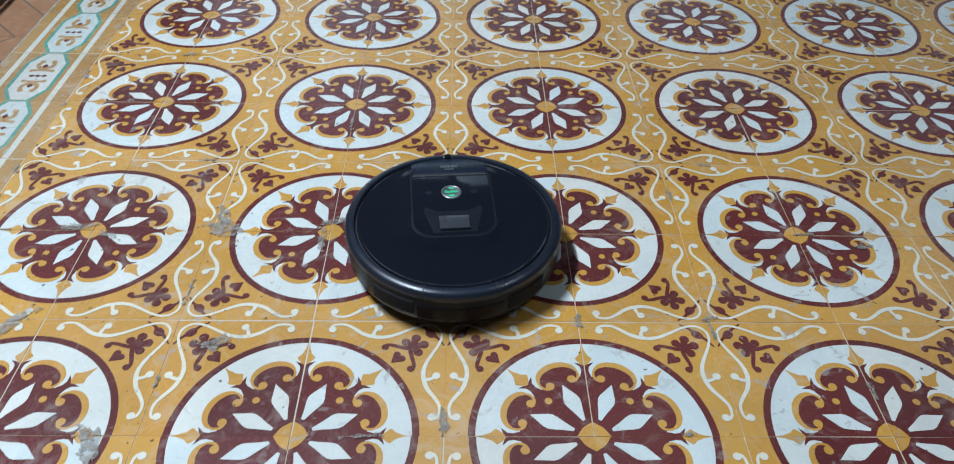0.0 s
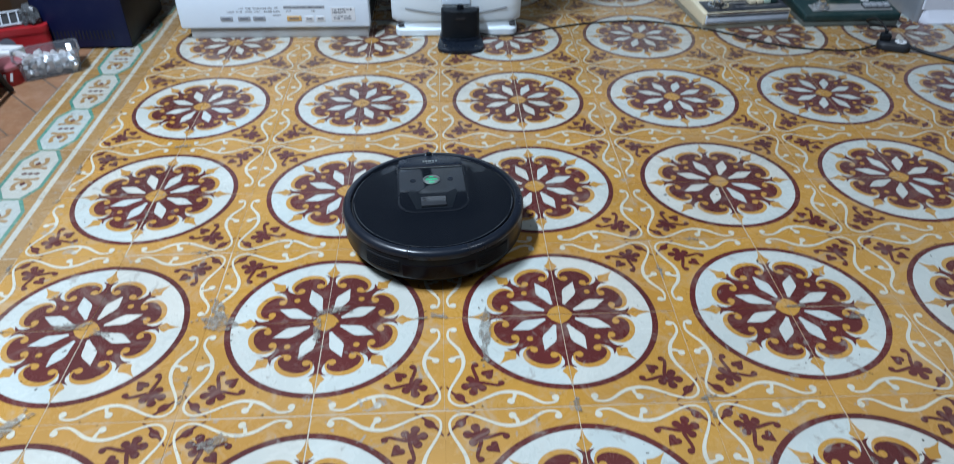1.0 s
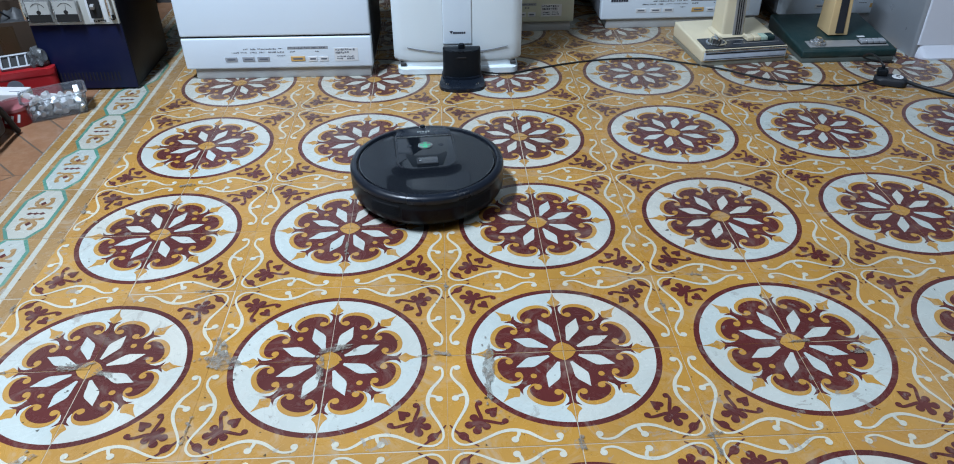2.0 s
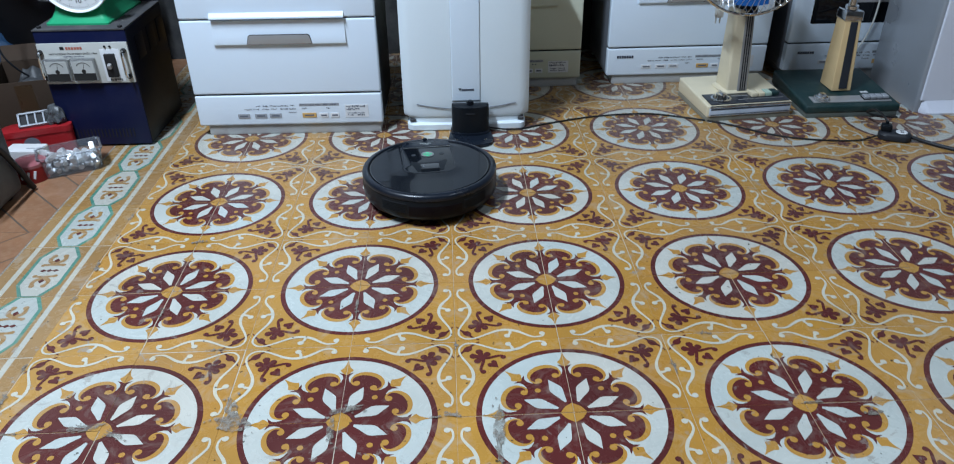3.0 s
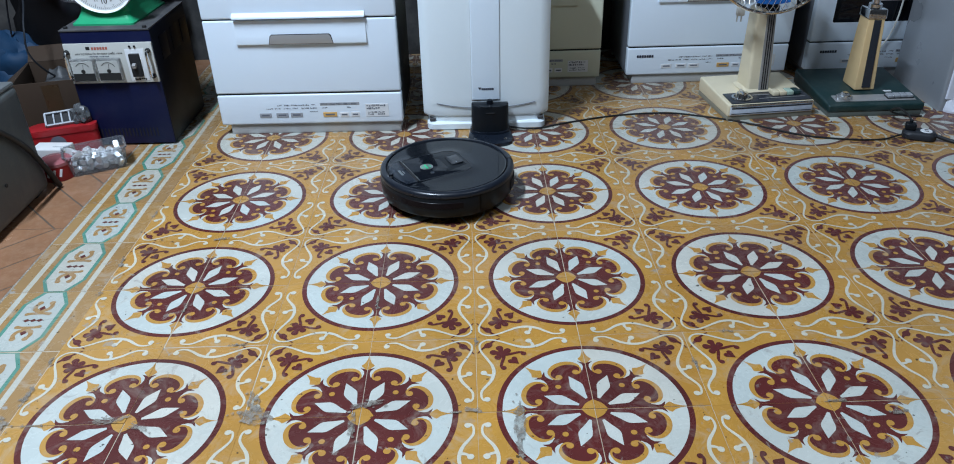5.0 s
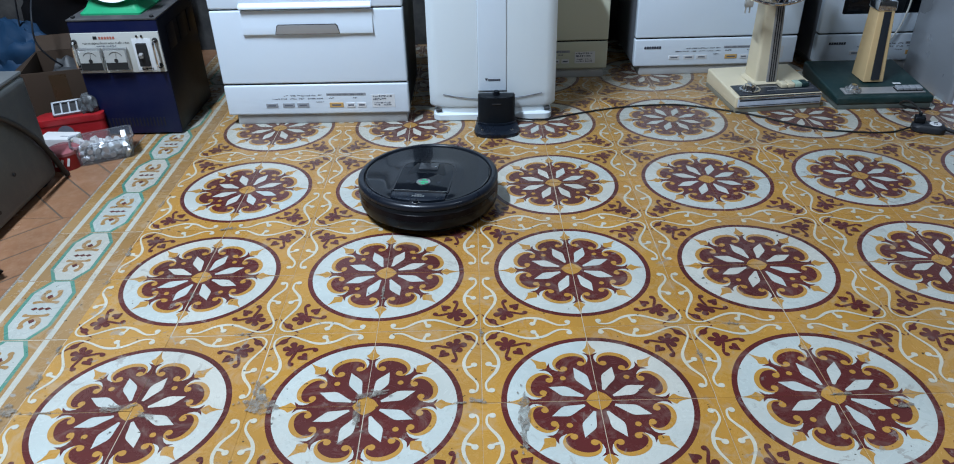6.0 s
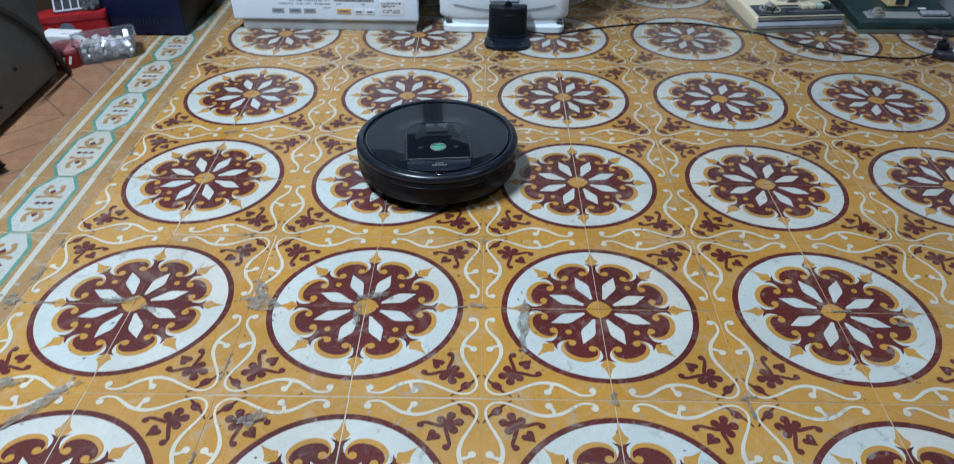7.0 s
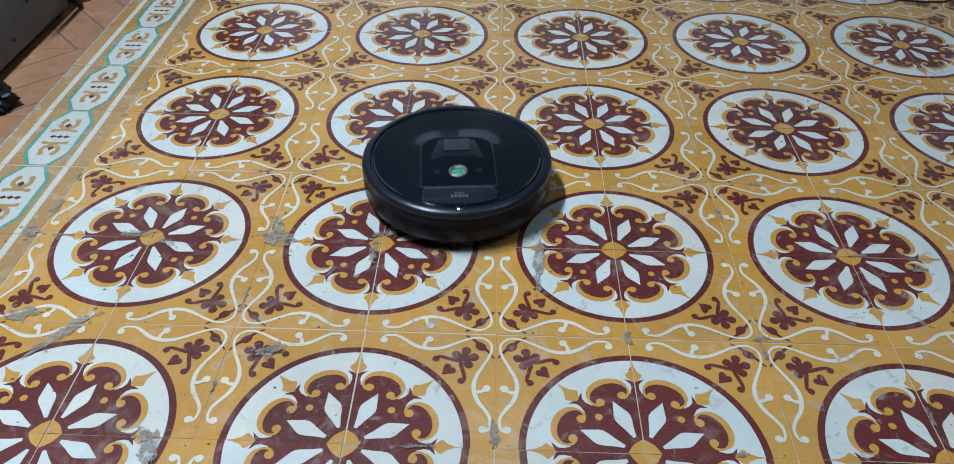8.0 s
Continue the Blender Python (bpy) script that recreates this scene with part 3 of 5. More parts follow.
def print_rows(body, rows, y, rng, material=None):
    """Small unreadable print: rows of words (x0, x1, z, height, words), each word of a few strokes."""
    strokes = []
    for x0, x1, z, h, count in rows:
        step = (x1 - x0) / count
        for i in range(count):
            x, end = x0 + i * step, x0 + (i + rng.uniform(0.55, 0.88)) * step
            while x < end:
                w = h * rng.uniform(0.35, 0.95)
                lo, hi = rng.choice(((-0.5, 0.5), (-0.5, 0.5), (-0.5, 0.1), (-0.1, 0.5), (-0.25, 0.2)))
                strokes.append(box(x, x + w, y - 0.0007, y + 0.0005, z + lo * h, z + hi * h))
                x += w + h * rng.uniform(0.12, 0.5)
    return tagged(part("small_print", joined(*strokes), material or PRINT, body), kind="stuff")


def dishwasher(m, shell, label, window=False, chrome_keys=True, seed=1, side=None):
    """A counter-top dishwasher: plinth, control panel below, a lower and an upper door. Its front is the plane y = 0."""
    rng = random.Random(seed)
    W, D, HH = 0.556, 0.34, 0.60
    dw = thing("dishwasher", m, label, "dishwasher", "dishwashers")
    part("plinth", box(-W / 2 + 0.022, W / 2 - 0.008, 0.008, D - 0.02, 0, 0.034, 0.006), SHADEGREY, dw, "grey plinth")
    # side: a darker body colour that holds the shade of the flanks
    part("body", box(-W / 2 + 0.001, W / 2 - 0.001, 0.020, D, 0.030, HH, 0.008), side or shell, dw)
    panel = part("control_panel", box(-W / 2, W / 2, 0.0, 0.03, 0.034, 0.1285, 0.0055, 3), COOLWHITE if shell is not IVORY else shell, dw)
    part("gap", box(-W / 2 + 0.004, W / 2 - 0.004, 0.006, 0.03, 0.127, 0.136), GAP, dw)
    lower = part("lower_door", box(-W / 2, W / 2, 0.0, 0.03, 0.1335, 0.3525, 0.0055, 3), shell, dw)
    part("gap", box(-W / 2 + 0.004, W / 2 - 0.004, 0.006, 0.03, 0.351, 0.358), GAP, dw)
    upper = part("upper_door", box(-W / 2, W / 2, 0.0, 0.03, 0.3565, HH - 0.004, 0.0055, 3), shell, dw)
    if window:
        part("window", box(-0.215, 0.20, -0.0015, 0.01, 0.197, 0.3505, 0.006), BLACKGLASS, lower, "black glass window")
        part("grip", box(-0.08, 0.09, -0.004, 0.004, 0.268, 0.292, 0.003), SILVER, lower)
    else:
        bulge = [(0.006, 0.3575)] + [(0.006 - 0.0185 * math.sin(radians(k)) ** 0.8, 0.3585 + 0.0175 * (1 - k / 100)) for k in range(100, -1, -10)]
        part("grip_lip", moulding(bulge, -0.188, 0.190), shell, upper, "bulging grip lip")
        part("grip_panel", moulding([(0.006, 0.3510), (-0.0012, 0.3510), (-0.0020, 0.335), (-0.0040, 0.308), (-0.0072, 0.2865), (-0.0066, 0.2840), (0.006, 0.2825)], -0.188, 0.190), shell, lower, "sloping grip panel")
        edge = [(-0.0935, 0.0), (0.0945, 0.0), (0.0885, 0.024), (0.0835, 0.0282), (-0.0825, 0.0282), (-0.0875, 0.024)]
        part("grip_edge", moved(prism(edge, 0.0, 0.0078), pose(0, 0.0, 0.2838, 90, 0, 0)), GAP, lower)
        part("grip_recess", moved(prism([(x * 0.983, 0.0008 + y * 0.93) for x, y in edge], 0.0, 0.0084, 0.0012), pose(0, 0.0, 0.2838, 90, 0, 0)), SILVER, lower, "brushed silver grip")
    key_row(panel, (-0.140, -0.089, -0.045), 0.064, 0.036, 0.0135, 0.0, KEYGREY if chrome_keys else KEYWHITE)
    key_row(panel, (0.057,), 0.063, 0.042, 0.0145, 0.0, KEYORANGE, "start_key")
    key_row(panel, (0.101, 0.134), 0.062, 0.026, 0.0145, 0.0, KEYWHITE)
    part("print_frame", moved(prism([(0.0, 0.0), (0.1196, 0.0), (0.1196, 0.0088), (0.0, 0.0088)], 0, 0.0004), pose(0.0292, 0.0002, 0.0915, 90, 0, 0)), KEYGREY, panel)
    print_rows(panel, ((-0.100, 0.024, 0.0945, 0.0042, 6), (-0.136, 0.026, 0.0845, 0.0038, 6), (0.033, 0.146, 0.0960, 0.0046, 5),
                       (0.036, 0.060, 0.0850, 0.0042, 1), (0.110, 0.126, 0.0845, 0.0040, 1), (-0.004, 0.024, 0.0730, 0.0036, 1)), 0.0, rng)
    sticker = part("sticker", box(0.166, 0.236, -0.0010, 0.001, 0.054, 0.0945), KEYWHITE, panel, "white printed sticker")
    print_rows(sticker, ((0.170, 0.232, 0.0890, 0.0058, 1), (0.170, 0.238, 0.0800, 0.0058, 1), (0.173, 0.232, 0.0680, 0.0040, 2), (0.173, 0.232, 0.0615, 0.0040, 2)), -0.0010, rng)
    return dw


def maker_bars(dw, x0, x1, z, h):
    """A maker's mark as plain bars."""
    n = 7
    for k in range(n):
        x = x0 + (x1 - x0) * k / n
        part("maker_mark", box(x, x + (x1 - x0) / n * 0.78, -0.0012, 0.001, z - h / 2, z + h / 2), PRINTDARK, dw)


dishwasher(pose(-0.279, 1.224, 0, 0, 0, -1.0), ENAMEL, "white counter-top dishwasher with a silver door grip, standing on the floor", seed=3, side=DARKSHADESIDE)
dishwasher(pose(0.380, 1.576, 0, 0, 0, 0.3), IVORY, "yellowed ivory counter-top dishwasher standing behind the air purifier", chrome_keys=False, seed=4)
dwc = dishwasher(pose(1.030, 1.586, 0, 0, 0, 0.4), ENAMEL, "white counter-top dishwasher with an orange start key, behind the cream fan", chrome_keys=False, seed=5, side=GREYSHADESIDE)
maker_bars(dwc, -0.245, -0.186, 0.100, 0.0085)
dwd = dishwasher(pose(1.655, 1.588, 0, 0, 0, 0.0), ENAMEL, "white counter-top dishwasher with a black glass window", window=True, chrome_keys=False, seed=6, side=GREYSHADESIDE)
maker_bars(dwd, -0.235, -0.176, 0.098, 0.0085)


def air_purifier(m):
    ap = thing("air_purifier", m, "tall white plastic air purifier standing behind the charging dock", "air purifier")
    W = 0.192

    def plan(w, proud, k=1.0):
        front = [(w * (-1 + i / 12), -0.112 - proud + 0.016 * abs(-1 + i / 12) ** 3.2 + (0.012 if i in (0, 24) else 0)) for i in range(25)]
        return front + [(w, 0.085), (w - 0.025, 0.110), (-w + 0.025, 0.110), (-w, 0.085)]

    bm = bmesh.new()
    rings = [[bm.verts.new((x, y, z)) for x, y in plan(w, q)] for z, w, q in
             ((0.040, W - 0.008, -0.012), (0.043, W - 0.003, -0.006), (0.050, W, -0.003), (0.066, W, -0.0035), (0.080, W, -0.001), (0.100, W, 0.0), (0.560, W - 0.001, 0.0), (0.610, W - 0.004, -0.004), (0.622, W - 0.012, -0.012))]
    for p, q in zip(rings, rings[1:]):
        for i in range(len(p)):
            bm.faces.new((p[i], p[(i + 1) % len(p)], q[(i + 1) % len(p)], q[i]))
    bm.faces.new(rings[0][::-1])
    bm.faces.new(rings[-1])
    part("body", bm, PURIFIER, ap)
    part("foot", loft([(0, 0.178, 0.106, 0.020), (0.004, 0.182, 0.110, 0.024), (0.020, 0.182, 0.110, 0.024), (0.025, 0.176, 0.104, 0.020)], 8), PURIFIER, ap, "white foot")
    part("apron", prism(plan(0.177, -0.0075), 0.022, 0.044), PURIFIER, ap, "set-back apron below the front")
    for s in (-1, 1):
        part("grip_slot", box(s * 0.166 - 0.008, s * 0.166 + 0.010, -0.1015, -0.07, 0.028, 0.036, 0.003), DARKPOST, ap, "dark grip slot")
    strip = part("front_strip", box(-0.043, 0.043, -0.1150, -0.10, 0.097, 0.605, 0.004, 3), PURIFIER_STRIP, ap, "pale glossy front strip")
    part("strip_gap", box(-0.0438, 0.0438, -0.1136, -0.10, 0.0962, 0.606, 0.003), KEYGREY, ap)
    part("maker_sign", prism([(-0.023, 0.001), (-0.013, 0.001), (-0.018, -0.008)][::-1], 0, 0.0006), PRINTDARK, strip).matrix_basis = pose(0, -0.1150, 0.137, 90, 0, 0)
    for k in range(6):
        part("maker_mark", box(-0.0125 + 0.0062 * k, -0.0074 + 0.0062 * k, -0.1157, -0.1145, 0.1295, 0.1355), PRINTDARK, strip)
    # shade below the curved front lip, drawn as a thin dark tube
    line = [(0.150 * u, -0.1118 + 0.010 * abs(u) ** 3.2 * 0.55, 0.0715 + 0.015 * u * u) for u in (-1, -0.75, -0.5, -0.25, 0, 0.25, 0.5, 0.75, 1)]
    part("crease", tube(line, 0.0010, 6, 3), PRINT, ap, "dark curved line for the shade under the front lip")
    return ap


air_purifier(pose(0.2545, 1.331, 0, 0, 0, -0.6))


# ---- the voltage stabiliser and the scale on it ----
def stabiliser(m):
    st = thing("voltage_stabiliser", m, "navy blue steel voltage stabiliser with two meters and a switch", "voltage stabiliser")
    W, D, HH = 0.125, 0.305, 0.350
    part("case", box(-W, W, 0.004, D, 0.006, HH, 0.003), NAVY, st)
    # thin sheets over the case that carry the side shade as colour
    for sx in (-1, 1):
        part("side_cover", box(sx * W - 0.0015, sx * W + 0.0015, 0.0055, D - 0.004, 0.010, HH - 0.004, 0.0006), SHADEDNAVY, st, "thin side sheet in navy darkened for the unlit side")
    part("top_cover", box(-W - 0.001, W + 0.001, 0.002, D + 0.001, HH - 0.002, HH + 0.003, 0.0015), NAVYTOP, st, "dusty dark top cover")
    for sx in (-1, 1):
        for y in (0.03, D - 0.03):
            part("foot", cyl(0.012, 0, 0.008, (sx * 0.1, y, 0), 16), RUBBER, st)
        part("top_screw", cyl(0.006, HH + 0.003, HH + 0.009, (sx * 0.112, 0.012 if sx > 0 else 0.02, 0), 12), GAP, st)
    plate = part("instrument_plate", box(-W + 0.001, W - 0.001, -0.001, 0.006, 0.199, 0.315, 0.001), INSTR, st, "cream instrument plate")
    for x in (-0.079, -0.006):
        meter = part("meter", box(x - 0.034, x + 0.034, -0.014, 0.0, 0.209, 0.274, 0.003), CLEAR, plate, "analogue panel meter")
        part("meter_face", box(x - 0.030, x + 0.030, -0.0155, -0.0142, 0.2335, 0.268), METERFACE, meter)
        part("meter_band", box(x - 0.030, x + 0.030, -0.0157, -0.0142, 0.2125, 0.2330), PRINTBLACK, meter)
        arc = [(x + 0.021 * math.cos(radians(a)), -0.0157, 0.243 + 0.021 * math.sin(radians(a))) for a in range(25, 160, 15)]
        part("meter_scale", tube(arc, 0.0007, 5, 2), PRINTBLACK, meter)
        part("needle", tube([(x, -0.0158, 0.240), (x + 0.004, -0.0158, 0.260)], 0.0006, 5, 0), PRINTBLACK, meter)
        part("needle_hub", moved(cyl(0.006, 0, 0.0012, n=16, bev=0.0002), pose(x, -0.0150, 0.239, 90, 0, 0)), PRINTBLACK, meter)
    part("switch_frame", box(0.045, 0.098, -0.0018, 0.0, 0.204, 0.297, 0.0006), KEYWHITE, plate)
    sw = part("breaker", box(0.056, 0.084, -0.012, 0.0, 0.218, 0.284, 0.002), GAP, plate, "black breaker switch")
    part("lever", moved(box(-0.005, 0.005, -0.012, 0.0, -0.006, 0.006, 0.001), pose(0.069, -0.011, 0.254, 20, 0, 0)), SILVER, sw)
    for x in (-0.117, 0.112):
        part("handle", tube([(x, 0, 0.292), (x, -0.016, 0.290), (x, -0.020, 0.280), (x, -0.020, 0.230), (x, -0.016, 0.220), (x, 0, 0.218)], 0.0038, 8, 4), CHROME, plate, "chrome carrying handle")
        for z in (0.292, 0.218):
            part("handle_boss", moved(cyl(0.007, 0, 0.008, n=14), pose(x, -0.001, z, 90, 0, 0)), RUBBER, plate)
    for x in (0.062, 0.076):
        part("indicator", moved(cyl(0.003, 0, 0.004, n=12, bev=0.001), pose(x, -0.001, 0.3045, 90, 0, 0)), GAP, plate)
    part("maker_sign", box(-0.062, -0.051, -0.0016, 0, 0.297, 0.306), PRINTBLACK, plate)
    for k in range(6):
        part("maker_mark", box(-0.046 + 0.0078 * k, -0.0404 + 0.0078 * k, -0.0016, 0, 0.297, 0.3045), PRINTRED, plate)
    part("plate_writing", moved(lettering("M\u00c1Y T\u1ef0 \u0110\u1ed8NG \u1ed4N \u00c1P XOAY CHI\u1ec0U 1 PHA", 0.0068, 0.0003), pose(-0.029, -0.0013, 0.2850, 90, 0, 0)), PRINTBLACK, plate, "small black capitals")
    print_rows(plate, ((-0.058, 0.000, 0.2775, 0.0034, 4),), -0.001, random.Random(5))
    print_rows(plate, ((0.056, 0.092, 0.2085, 0.006, 2),), -0.0018, random.Random(9), PRINTBLACK)
    for y in (0.055, 0.150, 0.235):
        part("side_louvre", box(W + 0.0012, W + 0.0030, y, y + 0.06, 0.245, 0.315, 0.0006), SHADEDNAVY, st)
    for k in range(17):
        x = -0.085 + 0.0103 * k
        part("vent_slot", box(x - 0.0016, x + 0.0016, 0.0028, 0.006, 0.030, 0.056), GAP, st)
    return st


stabiliser(pose(-0.814, 1.170, 0, 0, 0, 0))


DIAL = pose(0.014, -0.092, 0.132, 90, 0, 0)


def kitchen_scale(m):
    sc = thing("dial_scale", m, "green metal dial scale with a round white face, on the stabiliser", "scale")
    part("base", loft([(0, 0.0885, 0.125, 0.010), (0.005, 0.0885, 0.125, 0.010), (0.009, 0.084, 0.119, 0.012), (0.018, 0.077, 0.108, 0.014), (0.032, 0.0715, 0.098, 0.016)]), SCALEGREEN, sc, "flared green base")
    part("body", loft([(0.030, 0.072, 0.098, 0.016), (0.050, 0.068, 0.090, 0.016), (0.235, 0.056, 0.074, 0.014), (0.245, 0.050, 0.066, 0.012)]), SCALEGREEN, sc)
    face = part("dial", moved(lathe([(0, 0), (0.094, 0), (0.099, 0.006), (0.101, 0.020), (0.099, 0.026), (0.096, 0.024), (0.094, 0.019), (0, 0.019)], 64), DIAL), DIALWHITE, sc, "round white dial with black numbers")
    for k in range(100):
        a = radians(90 - 3.6 * k)
        long = 0.010 if k % 5 == 0 else 0.005
        bar = box(0.090 - long, 0.090, -0.0004, 0.0004, 0.0188, 0.0196)
        part("dial_tick", moved(bar, DIAL @ pose(0, 0, 0, 0, 0, math.degrees(a))), PRINTBLACK, face)
    for k in range(20):
        a = radians(90 - 18 * k)
        size = 0.020 if k % 5 == 0 else 0.0125
        bm = moved(lettering(str(k), size, 0.0003), pose(0.068 * math.cos(a), 0.068 * math.sin(a), 0.0195))
        part("dial_number", moved(bm, DIAL), PRINTBLACK, face)
    part("dial_badge", moved(box(-0.006, 0.006, -0.006, 0.006, 0.0188, 0.0198), DIAL @ pose(0, -0.040, 0)), PALEGREEN, face)
    part("dial_print", moved(box(-0.026, 0.026, -0.002, 0.002, 0.0188, 0.0196), DIAL @ pose(0, -0.028, 0)), PRINTRED, face)
    part("pointer", moved(joined(box(-0.0015, 0.0015, -0.01, 0.080, 0.021, 0.0218), cyl(0.024, 0.0188, 0.030, n=28, bev=0.006)), DIAL), SCALEGREEN, face)
    part("platform", prism(rounded(0.095, 0.095, 0.02), 0.262, 0.272, 0.003), BRUSHED, sc)
    part("platform_post", cyl(0.02, 0.24, 0.264), BRUSHED, sc)
    return sc


kitchen_scale(pose(-0.826, 1.337, 0.353, 0, 0, -2))


# ---- desk fans ----
def wedge(hw, y0, y1, z0, zf, zb, bev):
    """A slab with a higher back than front."""
    bm = box(-hw, hw, y0, y1, z0, zb)
    for v in bm.verts:
        if v.co.z > (z0 + zb) / 2 and v.co.y < (y0 + y1) / 2:
            v.co.z = zf
    bmesh.ops.bevel(bm, geom=bm.edges[:], offset=bev, segments=3, profile=0.6, affect="EDGES")
    return bm


def tapered(w0, d0, w1, d1, z0, z1, lean=0.0, bev=0.004):
    bm = box(-0.5, 0.5, -0.5, 0.5, 0, 1)
    for v in bm.verts:
        up = v.co.z > 0.5
        w, d = (w1, d1) if up else (w0, d0)
        v.co = (v.co.x * w, v.co.y * d + (lean if up else 0), z1 if up else z0)
    if bev:
        bmesh.ops.bevel(bm, geom=bm.edges[:], offset=bev, segments=3, profile=0.6, affect="EDGES")
    return bm


def cream_fan(m):
    fan = thing("desk_fan", m, "cream plastic retro desk fan with blue blades and wire guard", "fan", "desk fans")
    part("skirt", box(-0.139, 0.139, -0.122, 0.118, 0.0, 0.016, 0.003), SKIRT, fan, "khaki base skirt")
    base = part("base", wedge(0.139, -0.123, 0.120, 0.014, 0.052, 0.062, 0.006), CREAM, fan)
    slope = math.degrees(math.atan2(0.010, 0.243))
    plate = part("control_plate", moved(box(-0.126, 0.132, -0.038, 0.040, 0.0, 0.0035, 0.001), pose(0.0, -0.080, 0.0540, slope, 0, 0)), BLUEPLATE, base, "dark control plate")
    part("front_band", box(-0.132, 0.133, -0.1262, -0.120, 0.019, 0.045, 0.002), BLUESHINE, base, "scratched chrome band, its bluish shine put into the colour")
    part("band_edge", box(-0.131, 0.134, -0.1272, -0.1195, 0.0455, 0.0515, 0.0022, 3), CHROME, base, "bright chrome edge")
    part("band_line", box(-0.128, 0.130, -0.1268, -0.1255, 0.039, 0.0435), BLUEPLATE, base)
    part("band_line", box(-0.128, 0.130, -0.1268, -0.1255, 0.0225, 0.0245), BLUEPLATE, base)
    part("dial_ring", lathe([(0.033, 0.0), (0.032, 0.003), (0.026, 0.004), (0.025, 0.001)], 36, (-0.078, -0.078, 0.0572)), CHROME, plate)
    part("timer_knob", joined(lathe([(0, 0.018), (0.017, 0.016), (0.021, 0.0)], 32, (-0.078, -0.078, 0.0575)), box(-0.081, -0.075, -0.098, -0.058, 0.068, 0.080, 0.002)), CHROME, plate, "chrome timer knob")
    for k, mat_ in enumerate((CREAM, CREAM, PALEGREEN, BOTTLE_GREEN)):
        part("speed_key", box(0.020 + 0.023 * k, 0.041 + 0.023 * k, -0.086, -0.052, 0.058, 0.071, 0.003), mat_, plate)
    part("plate_line", box(-0.03, 0.12, -0.098, -0.095, 0.0575, 0.0582), SILVER, plate)
    part("plate_line", box(-0.04, 0.015, -0.070, -0.066, 0.0585, 0.0592), SILVER, plate)
    col = part("column", tapered(0.076, 0.085, 0.062, 0.06, 0.058, 0.315, 0.015, 0.010), CREAM, fan)
    col.matrix_basis = pose(-0.010, 0, 0)
    part("column_flare", tapered(0.100, 0.10, 0.082, 0.082, 0.058, 0.070, 0.0, 0.006), CREAM, col)
    strip = tapered(0.032, 0.006, 0.028, 0.006, 0.066, 0.300, 0.027, 0.001)
    stripe = part("column_strip", moved(strip, pose(0.014, -0.0425, 0)), SILVER, col, "silver strip with black lines")
    for dx in (-0.007, 0.0, 0.007):
        part("strip_line", moved(tapered(0.0028, 0.002, 0.0024, 0.002, 0.068, 0.298, 0.027, 0), pose(0.014 + dx, -0.0462, 0)), PRINTBLACK, stripe)
    part("neck", lathe([(0.0, 0.34), (0.026, 0.335), (0.034, 0.318), (0.034, 0.300), (0.0, 0.300)], 28, (0.004, 0.015, 0)), BLACK, fan)
    part("motor", moved(lathe([(0, -0.07), (0.045, -0.06), (0.058, -0.02), (0.058, 0.04), (0.04, 0.06), (0, 0.065)], 32), pose(0.004, 0.02, 0.49, 90, 0, 0)), CREAM, fan)
    part("motor_post", cyl(0.018, 0.33, 0.45, (0.004, 0.018, 0)), BLACK, fan)
    centre = pose(-0.038, -0.060, 0.524, 80, 0, 0)
    guard = []
    R = 0.205
    for k in range(64):
        a = 2 * math.pi * k / 64
        for face in (-1, 1):
            pts = [(r * math.cos(a + 0.25 * face * (1 - r / R)), r * math.sin(a + 0.25 * face * (1 - r / R)), face * (0.052 * math.sqrt(max(0.0, 1 - (r / R) ** 2.4)) + 0.003)) for r in (0.045, 0.10, 0.15, 0.185, 0.200, R)]
            guard.append(tube(pts, 0.0010, 4, 1))
    cage = part("guard", moved(joined(*guard), centre), WIRE, fan, "chromed wire guard")
    ring = [(R * math.cos(2 * math.pi * k / 48), R * math.sin(2 * math.pi * k / 48), 0) for k in range(49)]
    part("guard_ring", moved(tube(ring, 0.0045, 8, 1), centre), CHROME, cage)
    part("guard_badge", moved(cyl(0.045, 0.050, 0.058, n=32), centre), CHROME, cage)
    for k in range(4):
        a0 = 90 * k
        bm = bmesh.new()
        rows_ = []
        for i in range(7):
            r = 0.03 + 0.15 * i / 6
            half = radians(14 + 24 * math.sin(math.pi * min(1, i / 6 + 0.12)))
            rows_.append([bm.verts.new((r * math.cos(radians(a0) + half * s), r * math.sin(radians(a0) + half * s), 0.018 * s + d)) for d in (0, 0.002) for s in (-1, -0.5, 0, 0.5, 1)])
        for p, q in zip(rows_, rows_[1:]):
            for j in (0, 1, 2, 3, 5, 6, 7, 8):
                bm.faces.new((p[j], p[j + 1], q[j + 1], q[j]))
            bm.faces.new((p[0], q[0], q[5], p[5]))
            bm.faces.new((p[4], p[9], q[9], q[4]))
        bm.faces.new([rows_[-1][j] for j in (0, 1, 2, 3, 4, 9, 8, 7, 6, 5)])
        part("blade", moved(bm, centre), BLUEBLADE, fan, "translucent blue blade")
    part("hub", moved(cyl(0.032, -0.02, 0.025), centre), BLUEBLADE, fan)
